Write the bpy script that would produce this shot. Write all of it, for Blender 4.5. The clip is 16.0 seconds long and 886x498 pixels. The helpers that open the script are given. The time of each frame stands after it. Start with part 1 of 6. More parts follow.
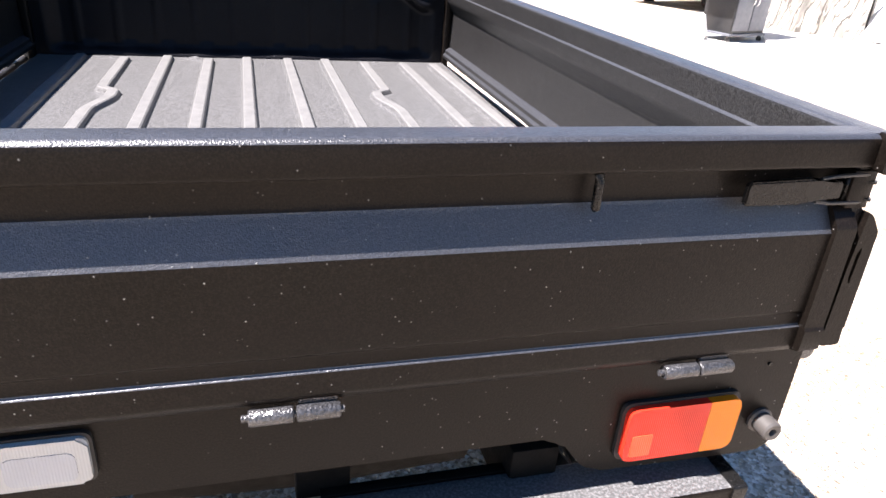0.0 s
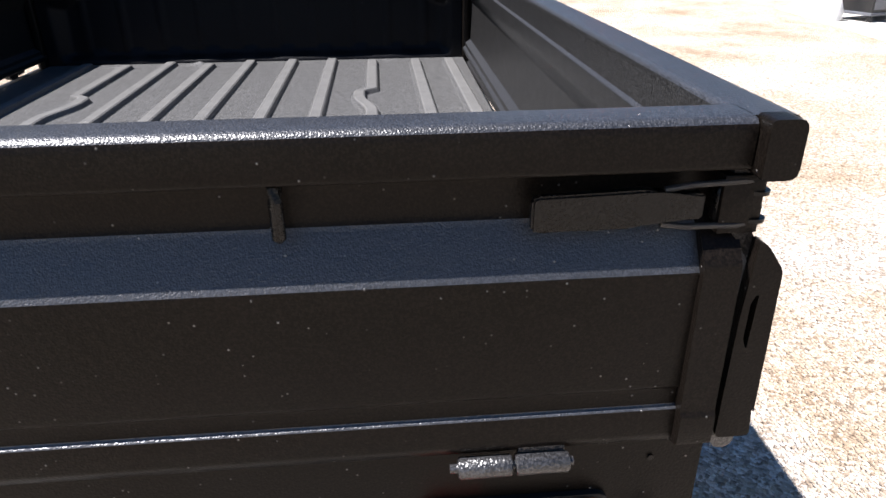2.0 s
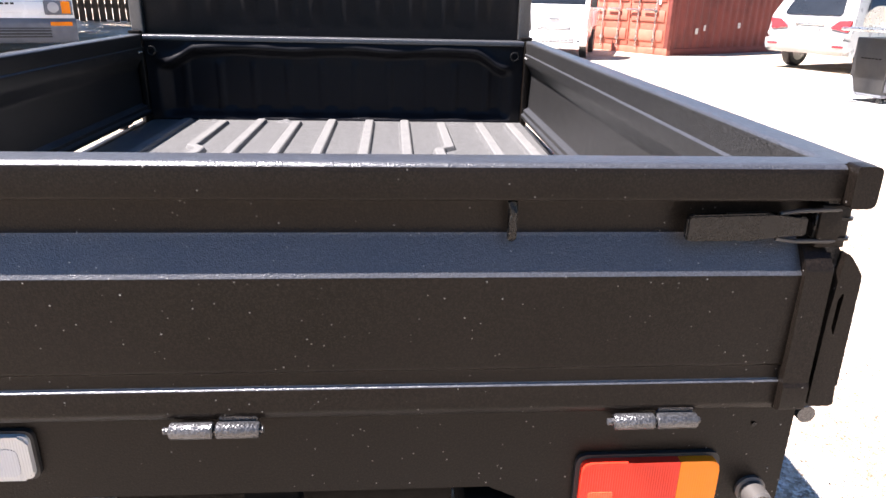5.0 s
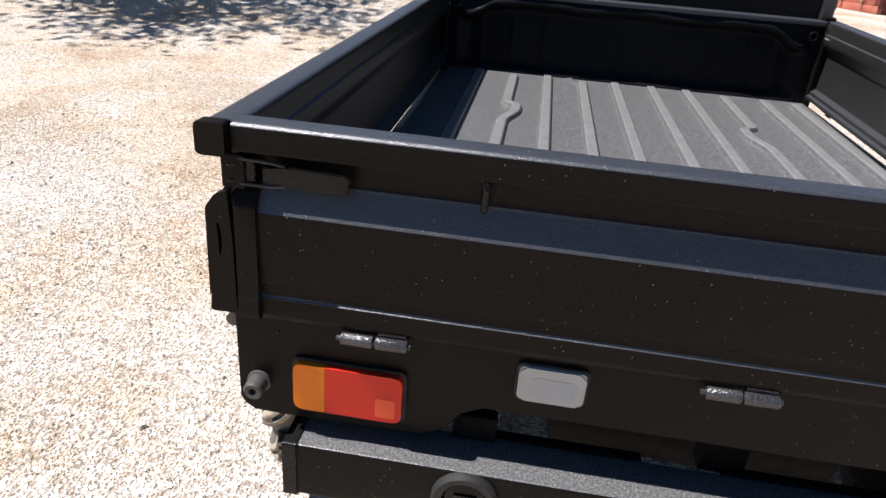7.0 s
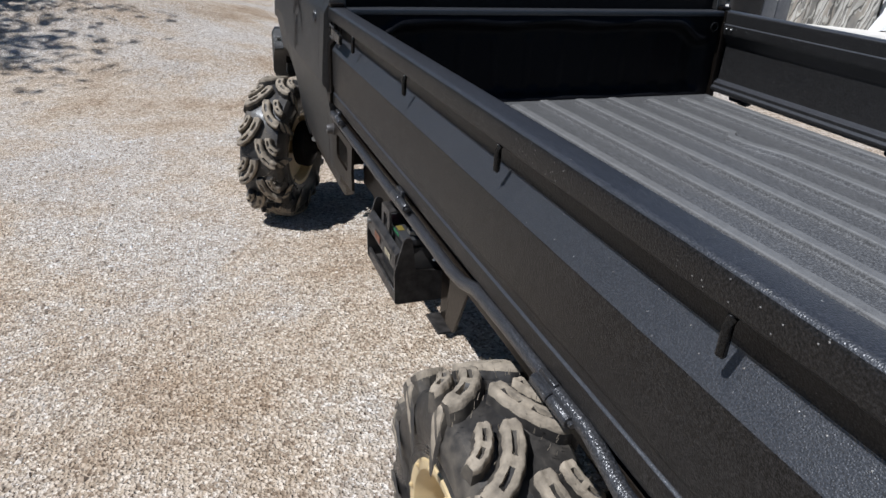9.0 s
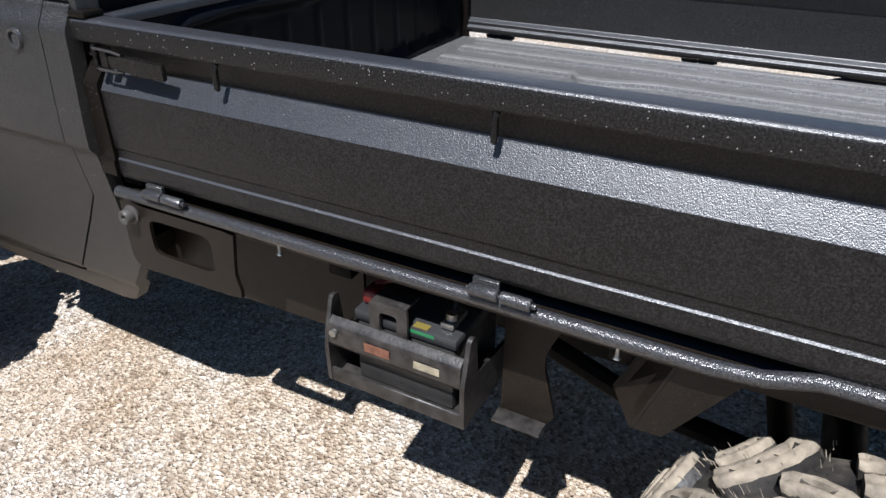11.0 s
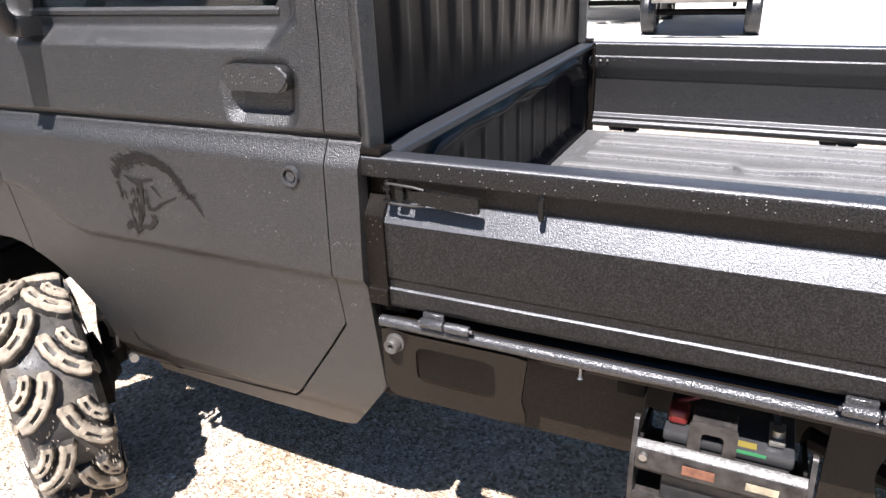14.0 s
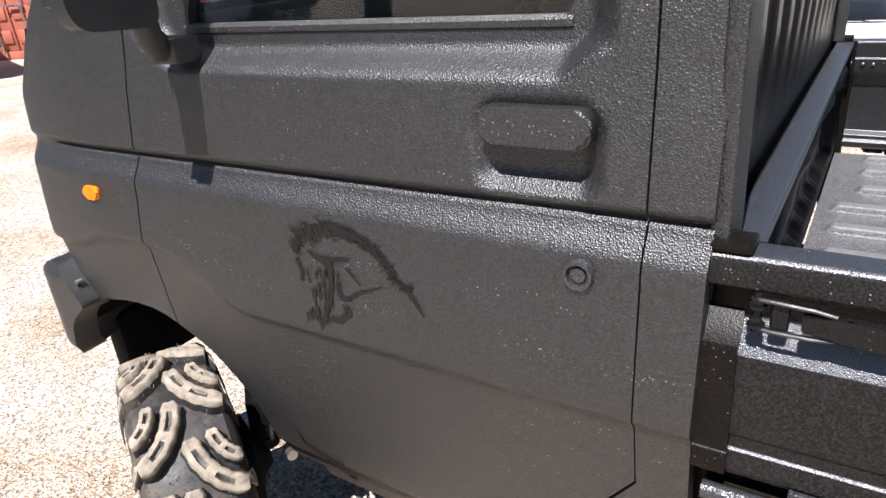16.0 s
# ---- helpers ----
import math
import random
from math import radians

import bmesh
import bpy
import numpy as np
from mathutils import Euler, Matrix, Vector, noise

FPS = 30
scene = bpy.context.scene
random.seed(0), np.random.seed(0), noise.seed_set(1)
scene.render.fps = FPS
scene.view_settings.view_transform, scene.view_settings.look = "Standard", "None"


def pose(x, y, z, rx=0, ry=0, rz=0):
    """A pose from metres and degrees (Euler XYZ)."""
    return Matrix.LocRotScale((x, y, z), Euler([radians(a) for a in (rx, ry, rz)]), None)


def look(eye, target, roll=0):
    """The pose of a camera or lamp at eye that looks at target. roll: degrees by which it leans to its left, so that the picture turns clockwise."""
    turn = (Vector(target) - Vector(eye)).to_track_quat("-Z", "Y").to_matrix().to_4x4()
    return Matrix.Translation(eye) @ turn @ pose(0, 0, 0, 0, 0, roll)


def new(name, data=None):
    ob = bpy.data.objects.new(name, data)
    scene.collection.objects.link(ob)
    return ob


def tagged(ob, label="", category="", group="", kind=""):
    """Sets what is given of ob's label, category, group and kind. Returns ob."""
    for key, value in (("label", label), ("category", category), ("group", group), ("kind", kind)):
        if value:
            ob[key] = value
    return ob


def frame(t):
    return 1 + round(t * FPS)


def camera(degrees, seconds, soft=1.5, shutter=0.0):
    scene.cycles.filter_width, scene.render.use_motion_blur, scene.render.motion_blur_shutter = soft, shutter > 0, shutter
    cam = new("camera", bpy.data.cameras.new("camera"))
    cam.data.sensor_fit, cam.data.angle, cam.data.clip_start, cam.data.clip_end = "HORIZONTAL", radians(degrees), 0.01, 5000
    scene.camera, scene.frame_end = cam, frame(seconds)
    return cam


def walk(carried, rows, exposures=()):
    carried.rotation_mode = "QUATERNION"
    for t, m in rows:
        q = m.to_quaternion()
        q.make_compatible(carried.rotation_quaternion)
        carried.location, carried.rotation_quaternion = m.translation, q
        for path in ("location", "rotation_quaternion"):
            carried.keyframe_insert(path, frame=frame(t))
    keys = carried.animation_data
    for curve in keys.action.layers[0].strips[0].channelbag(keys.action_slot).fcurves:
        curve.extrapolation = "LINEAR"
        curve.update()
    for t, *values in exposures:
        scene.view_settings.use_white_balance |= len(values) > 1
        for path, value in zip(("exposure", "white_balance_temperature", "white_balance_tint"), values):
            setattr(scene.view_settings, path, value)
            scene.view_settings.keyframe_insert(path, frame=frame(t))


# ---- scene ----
cam = camera(66.0, 16.0, shutter=0.0)
PATH = [
    (0, (-0.012, -0.607, 1.244), (0.513, 1.119, 0.382), 4.5),
    (0.5, (0.155, -0.508, 1.216), (0.646, 1.196, 0.291), 5.1),
    (1, (0.316, -0.48, 1.201), (0.506, 1.252, 0.22), 1.7),
    (1.5, (0.408, -0.485, 1.201), (0.444, 1.3, 0.3), -0.2),
    (2, (0.41, -0.461, 1.188), (0.57, 1.334, 0.32), -0.4),
    (2.5, (0.344, -0.441, 1.159), (0.93, 1.298, 0.364), 2.1),
    (3, (0.277, -0.464, 1.111), (1.047, 1.271, 0.479), 4.2),
    (3.2, (0.247, -0.475, 1.097), (1.019, 1.264, 0.481), 5.0),
    (5.3, (0.205, -0.708, 1.25), (0.238, 1.162, 0.543), 1.4),
    (5.5, (0.197, -0.74, 1.272), (0.159, 1.123, 0.546), 1.9),
    (6, (0.135, -0.81, 1.293), (-0.131, 0.987, 0.455), 3.2),
    (6.5, (-0.082, -0.836, 1.303), (-0.35, 0.962, 0.468), 4.5),
    (7, (-0.312, -0.809, 1.323), (-0.515, 0.97, 0.432), 4.7),
    (7.5, (-0.559, -0.642, 1.294), (-0.705, 1.153, 0.424), 3.7),
    (8, (-0.755, -0.468, 1.29), (-0.729, 1.3, 0.357), 4.2),
    (8.5, (-0.949, -0.337, 1.298), (-0.466, 1.415, 0.462), 4.8),
    (9, (-1.118, -0.159, 1.308), (-0.484, 1.528, 0.441), 2.9),
    (9.5, (-1.226, 0.163, 1.306), (-0.403, 1.754, 0.416), -0.3),
    (10, (-1.34, 0.399, 1.292), (-0.282, 1.837, 0.391), 2.1),
    (10.2, (-1.38, 0.482, 1.292), (-0.199, 1.797, 0.358), 1.7),
    (12.3, (-1.586, 1.216, 1.311), (0.123, 1.571, 0.334), -1.8),
    (12.5, (-1.613, 1.232, 1.31), (0.09, 1.543, 0.308), -1.9),
    (12.7, (-1.618, 1.262, 1.31), (0.062, 1.513, 0.255), -2.1),
    (13, (-1.597, 1.246, 1.324), (0.104, 1.57, 0.324), -3.3),
    (13.5, (-1.619, 1.283, 1.363), (0.102, 1.828, 0.501), -2.9),
    (14, (-1.672, 1.34, 1.383), (-0.038, 2.159, 0.572), -2.7),
    (14.5, (-1.728, 1.401, 1.388), (-0.172, 2.369, 0.588), -1.8),
    (15, (-1.75, 1.488, 1.387), (-0.273, 2.553, 0.562), -0.7),
    (15.5, (-1.602, 1.666, 1.38), (-0.116, 2.765, 0.616), -2.4),
    (16, (-1.412, 1.837, 1.382), (0.101, 2.862, 0.568), -5.3),
]
# seconds, stops, kelvin, tint
STOPS = [
    (0.0, 2.2, 6700, 18), (0.5, 1.85, 6700, 18), (1.0, 1.9, 6700, 18), (1.5, 1.65, 6600, 15), (2.0, 1.2, 6500, 14), (2.5, 0.55, 6350, 11), (3.0, 0.3, 6250, 10), (3.2, 0.3, 6250, 10),
    (5.3, 2.6, 6850, 20), (6.0, 2.75, 6950, 21), (6.5, 2.0, 6700, 18), (7.0, 0.95, 6500, 13), (7.5, 0.5, 6300, 11), (8.0, 0.15, 6050, 10), (9.0, 0.1, 6050, 10), (10.2, 0.25, 6050, 10),
    (12.3, 1.1, 6400, 14), (13.0, 0.8, 6450, 16), (13.5, 1.5, 6400, 14), (14.0, 1.55, 6500, 15), (14.5, 1.25, 6600, 16), (15.0, 0.85, 6700, 17), (15.5, 0.8, 6600, 17), (16.0, 1.1, 6400, 15),
]
walk(cam, [(t, look(eye, target, roll)) for t, eye, target, roll in PATH], STOPS)

# ---- sky and sun ----
SUN_TO = Vector((-0.50, -0.052, 0.866)).normalized()
world = bpy.data.worlds.new("sky")
scene.world = world
world.use_nodes = True
wn = world.node_tree.nodes
sky = wn.new("ShaderNodeTexSky")
sky.sky_type, sky.sun_disc = "NISHITA", False
sky.ozone_density, sky.dust_density = 3.5, 0.4
sky.sun_elevation, sky.sun_rotation = radians(60), radians(270)
# clear, deep blue spring sky
deep = wn.new("ShaderNodeHueSaturation")
deep.inputs["Saturation"].default_value = 1.25
world.node_tree.links.new(sky.outputs[0], deep.inputs["Color"])
world.node_tree.links.new(deep.outputs[0], wn["Background"].inputs[0])
wn["Background"].inputs[1].default_value = 0.043
sun = new("sun", bpy.data.lights.new("sun", "SUN"))
sun.data.energy, sun.data.angle, sun.data.color = 5.0, radians(0.55), (1.0, 0.99, 0.985)
sun.matrix_world = look(SUN_TO * 50, (0, 0, 0))


# ---- materials ----
def material(name):
    m = bpy.data.materials.new(name)
    m.use_nodes = True
    t = m.node_tree
    return m, t, t.nodes["Principled BSDF"]


def node(t, kind, **values):
    n = t.nodes.new("ShaderNode" + kind)
    for key, value in values.items():
        n.inputs[key].default_value = value
    return n


def coords(t, scale=1.0):
    c = t.nodes.new("ShaderNodeTexCoord")
    return c.outputs["Object"]


def noise_of(t, scale, detail=3.0, rough=0.55):
    n = node(t, "TexNoise", Scale=scale, Detail=detail, Roughness=rough)
    t.links.new(coords(t), n.inputs["Vector"])
    return n.outputs[0]


def ramp(t, source, stops):
    r = t.nodes.new("ShaderNodeValToRGB")
    while len(r.color_ramp.elements) < len(stops):
        r.color_ramp.elements.new(0.5)
    for e, (pos, col) in zip(r.color_ramp.elements, stops):
        e.position = pos
        e.color = (*col, 1) if not isinstance(col, (int, float)) else (col, col, col, 1)
    t.links.new(source, r.inputs[0])
    return r.outputs[0]


def bump(t, bsdf, height, strength, distance, under=None):
    b = node(t, "Bump", Strength=strength, Distance=distance)
    t.links.new(height, b.inputs["Height"])
    if under is not None:
        t.links.new(under, b.inputs["Normal"])
    t.links.new(b.outputs[0], bsdf.inputs["Normal"])
    return b.outputs[0]


def plain(name, col, rough=0.5, metal=0.0, vary=0.15, scale=12.0, relief=0.15, fine=300.0, depth=0.001, coat=0.0, shine=0.5):
    """A surface with mottling at two scales and a fine relief."""
    m, t, b = material(name)
    a = tuple(max(0.0, c * (1 - vary)) for c in col)
    z = tuple(min(1.0, c * (1 + vary)) for c in col)
    t.links.new(ramp(t, noise_of(t, scale, 5.0), [(0.3, a), (0.7, z)]), b.inputs["Base Color"])
    t.links.new(ramp(t, noise_of(t, scale * 3, 3.0), [(0.3, max(0.02, rough - 0.08)), (0.7, min(1.0, rough + 0.08))]), b.inputs["Roughness"])
    b.inputs["Metallic"].default_value = metal
    b.inputs["Coat Weight"].default_value = coat
    b.inputs["Specular IOR Level"].default_value = shine
    bump(t, b, noise_of(t, fine, 2.0), relief, depth)
    return m


def coating(name, col, rough, grain, strength, dust=0.0, fleck=0.6, gloss=0.42, splash=0.0, worn=None, salt=1.0, coarse=0.28, mottle=0.0, many=0.962):
    """Sprayed black coating: a pebbled grain, its sparkle and dark pits painted as mottle, scattered pale specks, and a
    thin film of dust.
    """
    m, t, b = material(name)

    def blend(factor, under, over):
        x = t.nodes.new("ShaderNodeMix")
        x.data_type = "RGBA"
        t.links.new(factor, x.inputs[0])
        if isinstance(under, tuple):
            x.inputs[6].default_value = (*under, 1)
        else:
            t.links.new(under, x.inputs[6])
        x.inputs[7].default_value = (*over, 1)
        return x.outputs[2]

    def times(p, q):
        x = t.nodes.new("ShaderNodeMath")
        x.operation = "MULTIPLY"
        t.links.new(p, x.inputs[0])
        if isinstance(q, float):
            x.inputs[1].default_value = q
        else:
            t.links.new(q, x.inputs[1])
        return x.outputs[0]

    def height(lo, hi):
        sx = t.nodes.new("ShaderNodeSeparateXYZ")
        t.links.new(coords(t), sx.inputs[0])
        r = node(t, "MapRange")
        r.inputs[1].default_value, r.inputs[2].default_value = lo, hi
        t.links.new(sx.outputs[2], r.inputs[0])
        return r.outputs[0]

    v = node(t, "TexVoronoi", Scale=grain)
    t.links.new(coords(t), v.inputs["Vector"])
    # light and shade of the grain mixed into the base colour
    grain_shading = ramp(t, noise_of(t, mottle or grain * 0.9, 3.0, 0.7), [(0.39, tuple(c * (1 - 0.5 * salt) for c in col)), (0.50, tuple(c * 0.92 for c in col)), (0.62, tuple(c * (1 + 0.8 * salt) for c in col))])
    film = ramp(t, noise_of(t, 2.2, 6.0, 0.65), [(0.35, 0.0), (0.75, 1.0)])
    body = blend(times(film, 0.04 + dust * 5), grain_shading, (0.085 + dust, 0.073 + dust * 0.8, 0.060 + dust * 0.55))
    if splash:
        # dried brown road dust thrown up along the lowest edge
        ragged = ramp(t, noise_of(t, 9.0, 6.0, 0.7), [(0.3, 0.15), (0.7, 0.85)])
        body = blend(times(height(splash, splash - 0.15), ragged), body, (0.046, 0.030, 0.016))
    if worn:
        # the raised ribs are scuffed paler than the flats between them
        scuff = ramp(t, noise_of(t, 30.0, 5.0, 0.7), [(0.3, 0.45), (0.65, 1.0)])
        body = blend(times(height(worn[0], worn[1]), scuff), body, worn[2])
    # scattered pale specks, the coat's glints painted as dots, a few cells only
    w = node(t, "TexVoronoi", Scale=230.0)
    t.links.new(coords(t), w.inputs["Vector"])
    sep = t.nodes.new("ShaderNodeSeparateColor")
    t.links.new(w.outputs["Color"], sep.inputs[0])
    few = ramp(t, sep.outputs[0], [(many, 0.0), (many + 0.013, 1.0)])
    drift = ramp(t, noise_of(t, 4.0, 3.0), [(0.42, 0.05), (0.62, 1.0)])
    dot = times(times(few, drift), ramp(t, w.outputs["Distance"], [(0.10, 1.0), (0.30, 0.0)]))
    body = blend(times(dot, 0.8 * min(1.0, fleck)), body, (0.42, 0.41, 0.39))
    t.links.new(body, b.inputs["Base Color"])
    t.links.new(ramp(t, noise_of(t, 35.0, 4.0), [(0.3, rough - 0.025), (0.7, rough + 0.025)]), b.inputs["Roughness"])
    b.inputs["Specular IOR Level"].default_value = gloss
    low = bump(t, b, noise_of(t, grain * 0.5, 2.0), strength * 0.4, 0.0012)
    low = bump(t, b, v.outputs["Distance"], strength, coarse / grain, low)
    bump(t, b, dot, fleck, 0.0012, low)
    return m


# brown of the gravel reflected in the shaded tail, put into the base colour
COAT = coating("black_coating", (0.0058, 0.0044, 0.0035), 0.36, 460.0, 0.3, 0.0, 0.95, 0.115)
# coarser spray, its base paled and blued for sunlit ledges, rails and reflected sky
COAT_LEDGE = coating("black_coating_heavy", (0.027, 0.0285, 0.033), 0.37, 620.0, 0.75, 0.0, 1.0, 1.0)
# same spray as COAT, base lighter and neutral for the sunlit flanks
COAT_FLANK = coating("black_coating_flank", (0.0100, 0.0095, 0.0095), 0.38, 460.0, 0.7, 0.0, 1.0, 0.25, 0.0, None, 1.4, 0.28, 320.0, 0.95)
# same spray again, base lightened for the gate's sunlit inner face
COAT_SUNLIT = coating("black_coating_sunned", (0.016, 0.0156, 0.0156), 0.36, 460.0, 0.5, 0.0, 0.9, 0.4, 0.0, None, 1.4)
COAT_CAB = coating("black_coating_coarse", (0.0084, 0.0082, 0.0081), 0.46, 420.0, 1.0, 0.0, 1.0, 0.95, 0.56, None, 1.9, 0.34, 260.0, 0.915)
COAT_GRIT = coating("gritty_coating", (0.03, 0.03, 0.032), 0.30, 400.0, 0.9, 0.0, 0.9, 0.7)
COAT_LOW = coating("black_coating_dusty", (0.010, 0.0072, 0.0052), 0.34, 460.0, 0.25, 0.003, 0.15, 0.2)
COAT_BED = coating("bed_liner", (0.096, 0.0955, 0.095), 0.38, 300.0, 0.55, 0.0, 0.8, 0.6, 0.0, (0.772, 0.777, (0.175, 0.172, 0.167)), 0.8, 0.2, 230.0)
# navy shade on the bed's front wall and bulkhead, put into the base
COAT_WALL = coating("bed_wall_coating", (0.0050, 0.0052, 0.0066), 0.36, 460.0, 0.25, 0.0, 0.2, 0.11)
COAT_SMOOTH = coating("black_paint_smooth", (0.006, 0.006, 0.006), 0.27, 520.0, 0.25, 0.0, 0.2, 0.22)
STEEL_BLACK = plain("black_steel", (0.03, 0.028, 0.027), 0.42, 0.0, 0.3, 30.0, 0.3, 220.0, 0.001)
STEEL_WORN = plain("worn_steel", (0.030, 0.027, 0.025), 0.42, 0.1, 0.75, 40.0, 0.5, 240.0, 0.001)
CHASSIS = plain("chassis_black", (0.005, 0.0044, 0.0038), 0.7, 0.0, 0.4, 20.0, 0.3, 150.0, 0.002, 0.0, 0.12)
RUBBER_SEAL = plain("rubber_seal", (0.012, 0.012, 0.012), 0.65)
RUBBER_GREY = plain("dusty_rubber_stop", (0.055, 0.05, 0.046), 0.55)
RUBBER = plain("tyre_rubber", (0.016, 0.016, 0.017), 0.32, 0.0, 0.35, 14.0, 0.25, 90.0, 0.002)


def scuffed_rubber():
    """Black tyre rubber, polished in places and filmed with pale dust in others."""
    m, t, b = material("scuffed_tyre_rubber")
    n = noise_of(t, 7.0, 6.0, 0.65)
    t.links.new(ramp(t, n, [(0.38, (0.014, 0.014, 0.015)), (0.52, (0.035, 0.031, 0.027)), (0.68, (0.13, 0.11, 0.085))]), b.inputs["Base Color"])
    t.links.new(ramp(t, n, [(0.38, 0.24), (0.60, 0.75)]), b.inputs["Roughness"])
    bump(t, b, noise_of(t, 120.0, 3.0), 0.3, 0.0015)
    return m


RUBBER_SCUFF = scuffed_rubber()
RUBBER_DUST = plain("dusty_rubber", (0.26, 0.218, 0.165), 0.9, 0.0, 0.4, 40.0, 0.6, 120.0, 0.003)
RIM_TAN = plain("tan_rim_paint", (0.55, 0.42, 0.23), 0.42, 0.0, 0.12, 18.0, 0.1)
ZINC = plain("zinc_bolt", (0.35, 0.34, 0.32), 0.4, 0.9)
BRASS = plain("brown_wire", (0.35, 0.20, 0.05), 0.5)
BATTERY = plain("battery_case", (0.04, 0.038, 0.036), 0.35, 0.0, 0.2, 25.0, 0.05)
BATTERY_GREY = plain("battery_lid", (0.03, 0.03, 0.031), 0.4, 0.0, 0.2, 25.0, 0.1)
RED = plain("red_plastic", (0.13, 0.012, 0.010), 0.4)
GREEN = plain("green_sticker", (0.03, 0.17, 0.07), 0.4)
YELLOW = plain("yellow_sticker", (0.16, 0.125, 0.03), 0.4)
WHITE_TAG = plain("white_sticker", (0.62, 0.60, 0.55), 0.5, 0.0, 0.1)


def lens(name, col, rough=0.12, grain=260.0):
    m, t, b = material(name)
    w = node(t, "TexWave", Scale=grain * 0.4)
    w.bands_direction = "X"
    t.links.new(coords(t), w.inputs["Vector"])
    t.links.new(ramp(t, noise_of(t, 9.0), [(0.3, tuple(c * 0.85 for c in col)), (0.7, col)]), b.inputs["Base Color"])
    b.inputs["Roughness"].default_value = rough
    b.inputs["Specular IOR Level"].default_value = 0.22
    b.inputs["Coat Weight"].default_value = 0.03
    bump(t, b, w.outputs[0], 0.25, 0.0006)
    return m


LENS_RED = lens("red_lens", (0.70, 0.034, 0.016))
LENS_PALE = lens("pale_red_reflector", (0.88, 0.11, 0.04))
LENS_AMBER = lens("amber_lens", (0.86, 0.22, 0.008))
LENS_CLEAR = lens("clear_ribbed_lens", (0.46, 0.46, 0.44), 0.2)
LENS_WHITE = lens("headlight_lens", (0.42, 0.43, 0.44), 0.12)


def glass(name, tint):
    m, t, b = material(name)
    b.inputs["Base Color"].default_value = (*tint, 1)
    b.inputs["Roughness"].default_value = 0.02
    b.inputs["Transmission Weight"].default_value = 1.0
    b.inputs["IOR"].default_value = 1.45
    return m


GLASS = glass("window_glass", (0.42, 0.50, 0.50))
# far door pane darkened to hide the bright yard beyond the dim cab
GLASS_FAR = glass("tinted_glass", (0.07, 0.085, 0.085))
GLASS_DARK = plain("dark_window", (0.015, 0.018, 0.022), 0.06, 0.0, 0.2, 3.0, 0.0)
MIRROR = plain("mirror_face", (0.45, 0.48, 0.47), 0.03, 1.0, 0.02, 5.0, 0.0)
CHROME = plain("chrome", (0.75, 0.75, 0.75), 0.12, 1.0, 0.05, 9.0, 0.02)
SEAT = plain("grey_cloth", (0.10, 0.11, 0.13), 0.9, 0.0, 0.2, 60.0, 0.5, 500.0)
DASH = plain("dash_plastic", (0.03, 0.03, 0.033), 0.6)
BLUE_CLOTH = plain("blue_cloth", (0.06, 0.16, 0.32), 0.8)
WHITE_PAINT = plain("white_car_paint", (0.74, 0.75, 0.76), 0.25, 0.0, 0.05, 2.0, 0.03, 60.0, 0.001, 0.5)
SILVER = plain("silver_car_paint", (0.38, 0.38, 0.38), 0.32, 0.2, 0.06, 2.0, 0.03, 60.0, 0.001, 0.5)
GREY_PLASTIC = plain("grey_plastic", (0.12, 0.125, 0.14), 0.55)
BLACK_PLASTIC = plain("black_plastic", (0.02, 0.02, 0.021), 0.45)
RED_LAMP = lens("rear_lamp_red", (0.55, 0.04, 0.05))
GREY_BODY = plain("grey_utility_paint", (0.15, 0.14, 0.125), 0.5, 0.0, 0.25, 5.0, 0.15)
STAINLESS = plain("stainless_steel", (0.60, 0.59, 0.57), 0.3, 1.0, 0.1, 6.0, 0.05)
SHEET_WHITE = plain("white_cover_cloth", (0.78, 0.78, 0.77), 0.85, 0.0, 0.06, 3.0, 0.4, 30.0, 0.004)
SHEET_GREY = plain("grey_cover_cloth", (0.16, 0.14, 0.13), 0.85, 0.0, 0.2, 3.0, 0.3, 30.0, 0.004)
SIDING = plain("white_siding_paint", (0.80, 0.79, 0.77), 0.6, 0.0, 0.05, 1.0, 0.1, 40.0, 0.002)
FENCE = plain("brown_fence_board", (0.10, 0.065, 0.04), 0.85, 0.0, 0.4, 4.0, 0.5, 60.0, 0.003)
CONCRETE = plain("pale_concrete", (0.58, 0.55, 0.50), 0.9, 0.0, 0.12, 1.5, 0.5, 90.0, 0.003)
BARK = plain("bark", (0.11, 0.085, 0.06), 0.9, 0.0, 0.4, 9.0, 0.9, 40.0, 0.02)
LEAF = plain("leaf", (0.06, 0.09, 0.03), 0.6, 0.0, 0.35, 1.0, 0.1)


def rusty(name, col, dark):
    m, t, b = material(name)
    n = noise_of(t, 0.9, 8.0, 0.7)
    t.links.new(ramp(t, n, [(0.35, dark), (0.5, col), (0.75, tuple(min(1, c * 1.35) for c in col))]), b.inputs["Base Color"])
    b.inputs["Roughness"].default_value = 0.7
    bump(t, b, noise_of(t, 25.0, 5.0), 0.4, 0.004)
    return m


CONTAINER_RED = rusty("container_red", (0.17, 0.036, 0.026), (0.10, 0.024, 0.018))
CONTAINER_DOOR = rusty("container_door_faded", (0.42, 0.125, 0.08), (0.24, 0.07, 0.045))


def yard_patches(t):
    """Rusty and pale drifts across the yard, shared by the ground and its stones."""
    return ramp(t, noise_of(t, 0.9, 7.0, 0.68), [(0.34, (0.72, 0.60, 0.48)), (0.47, (0.96, 0.89, 0.81)), (0.56, (1.0, 0.995, 1.0)), (0.70, (1.06, 1.09, 1.14))])


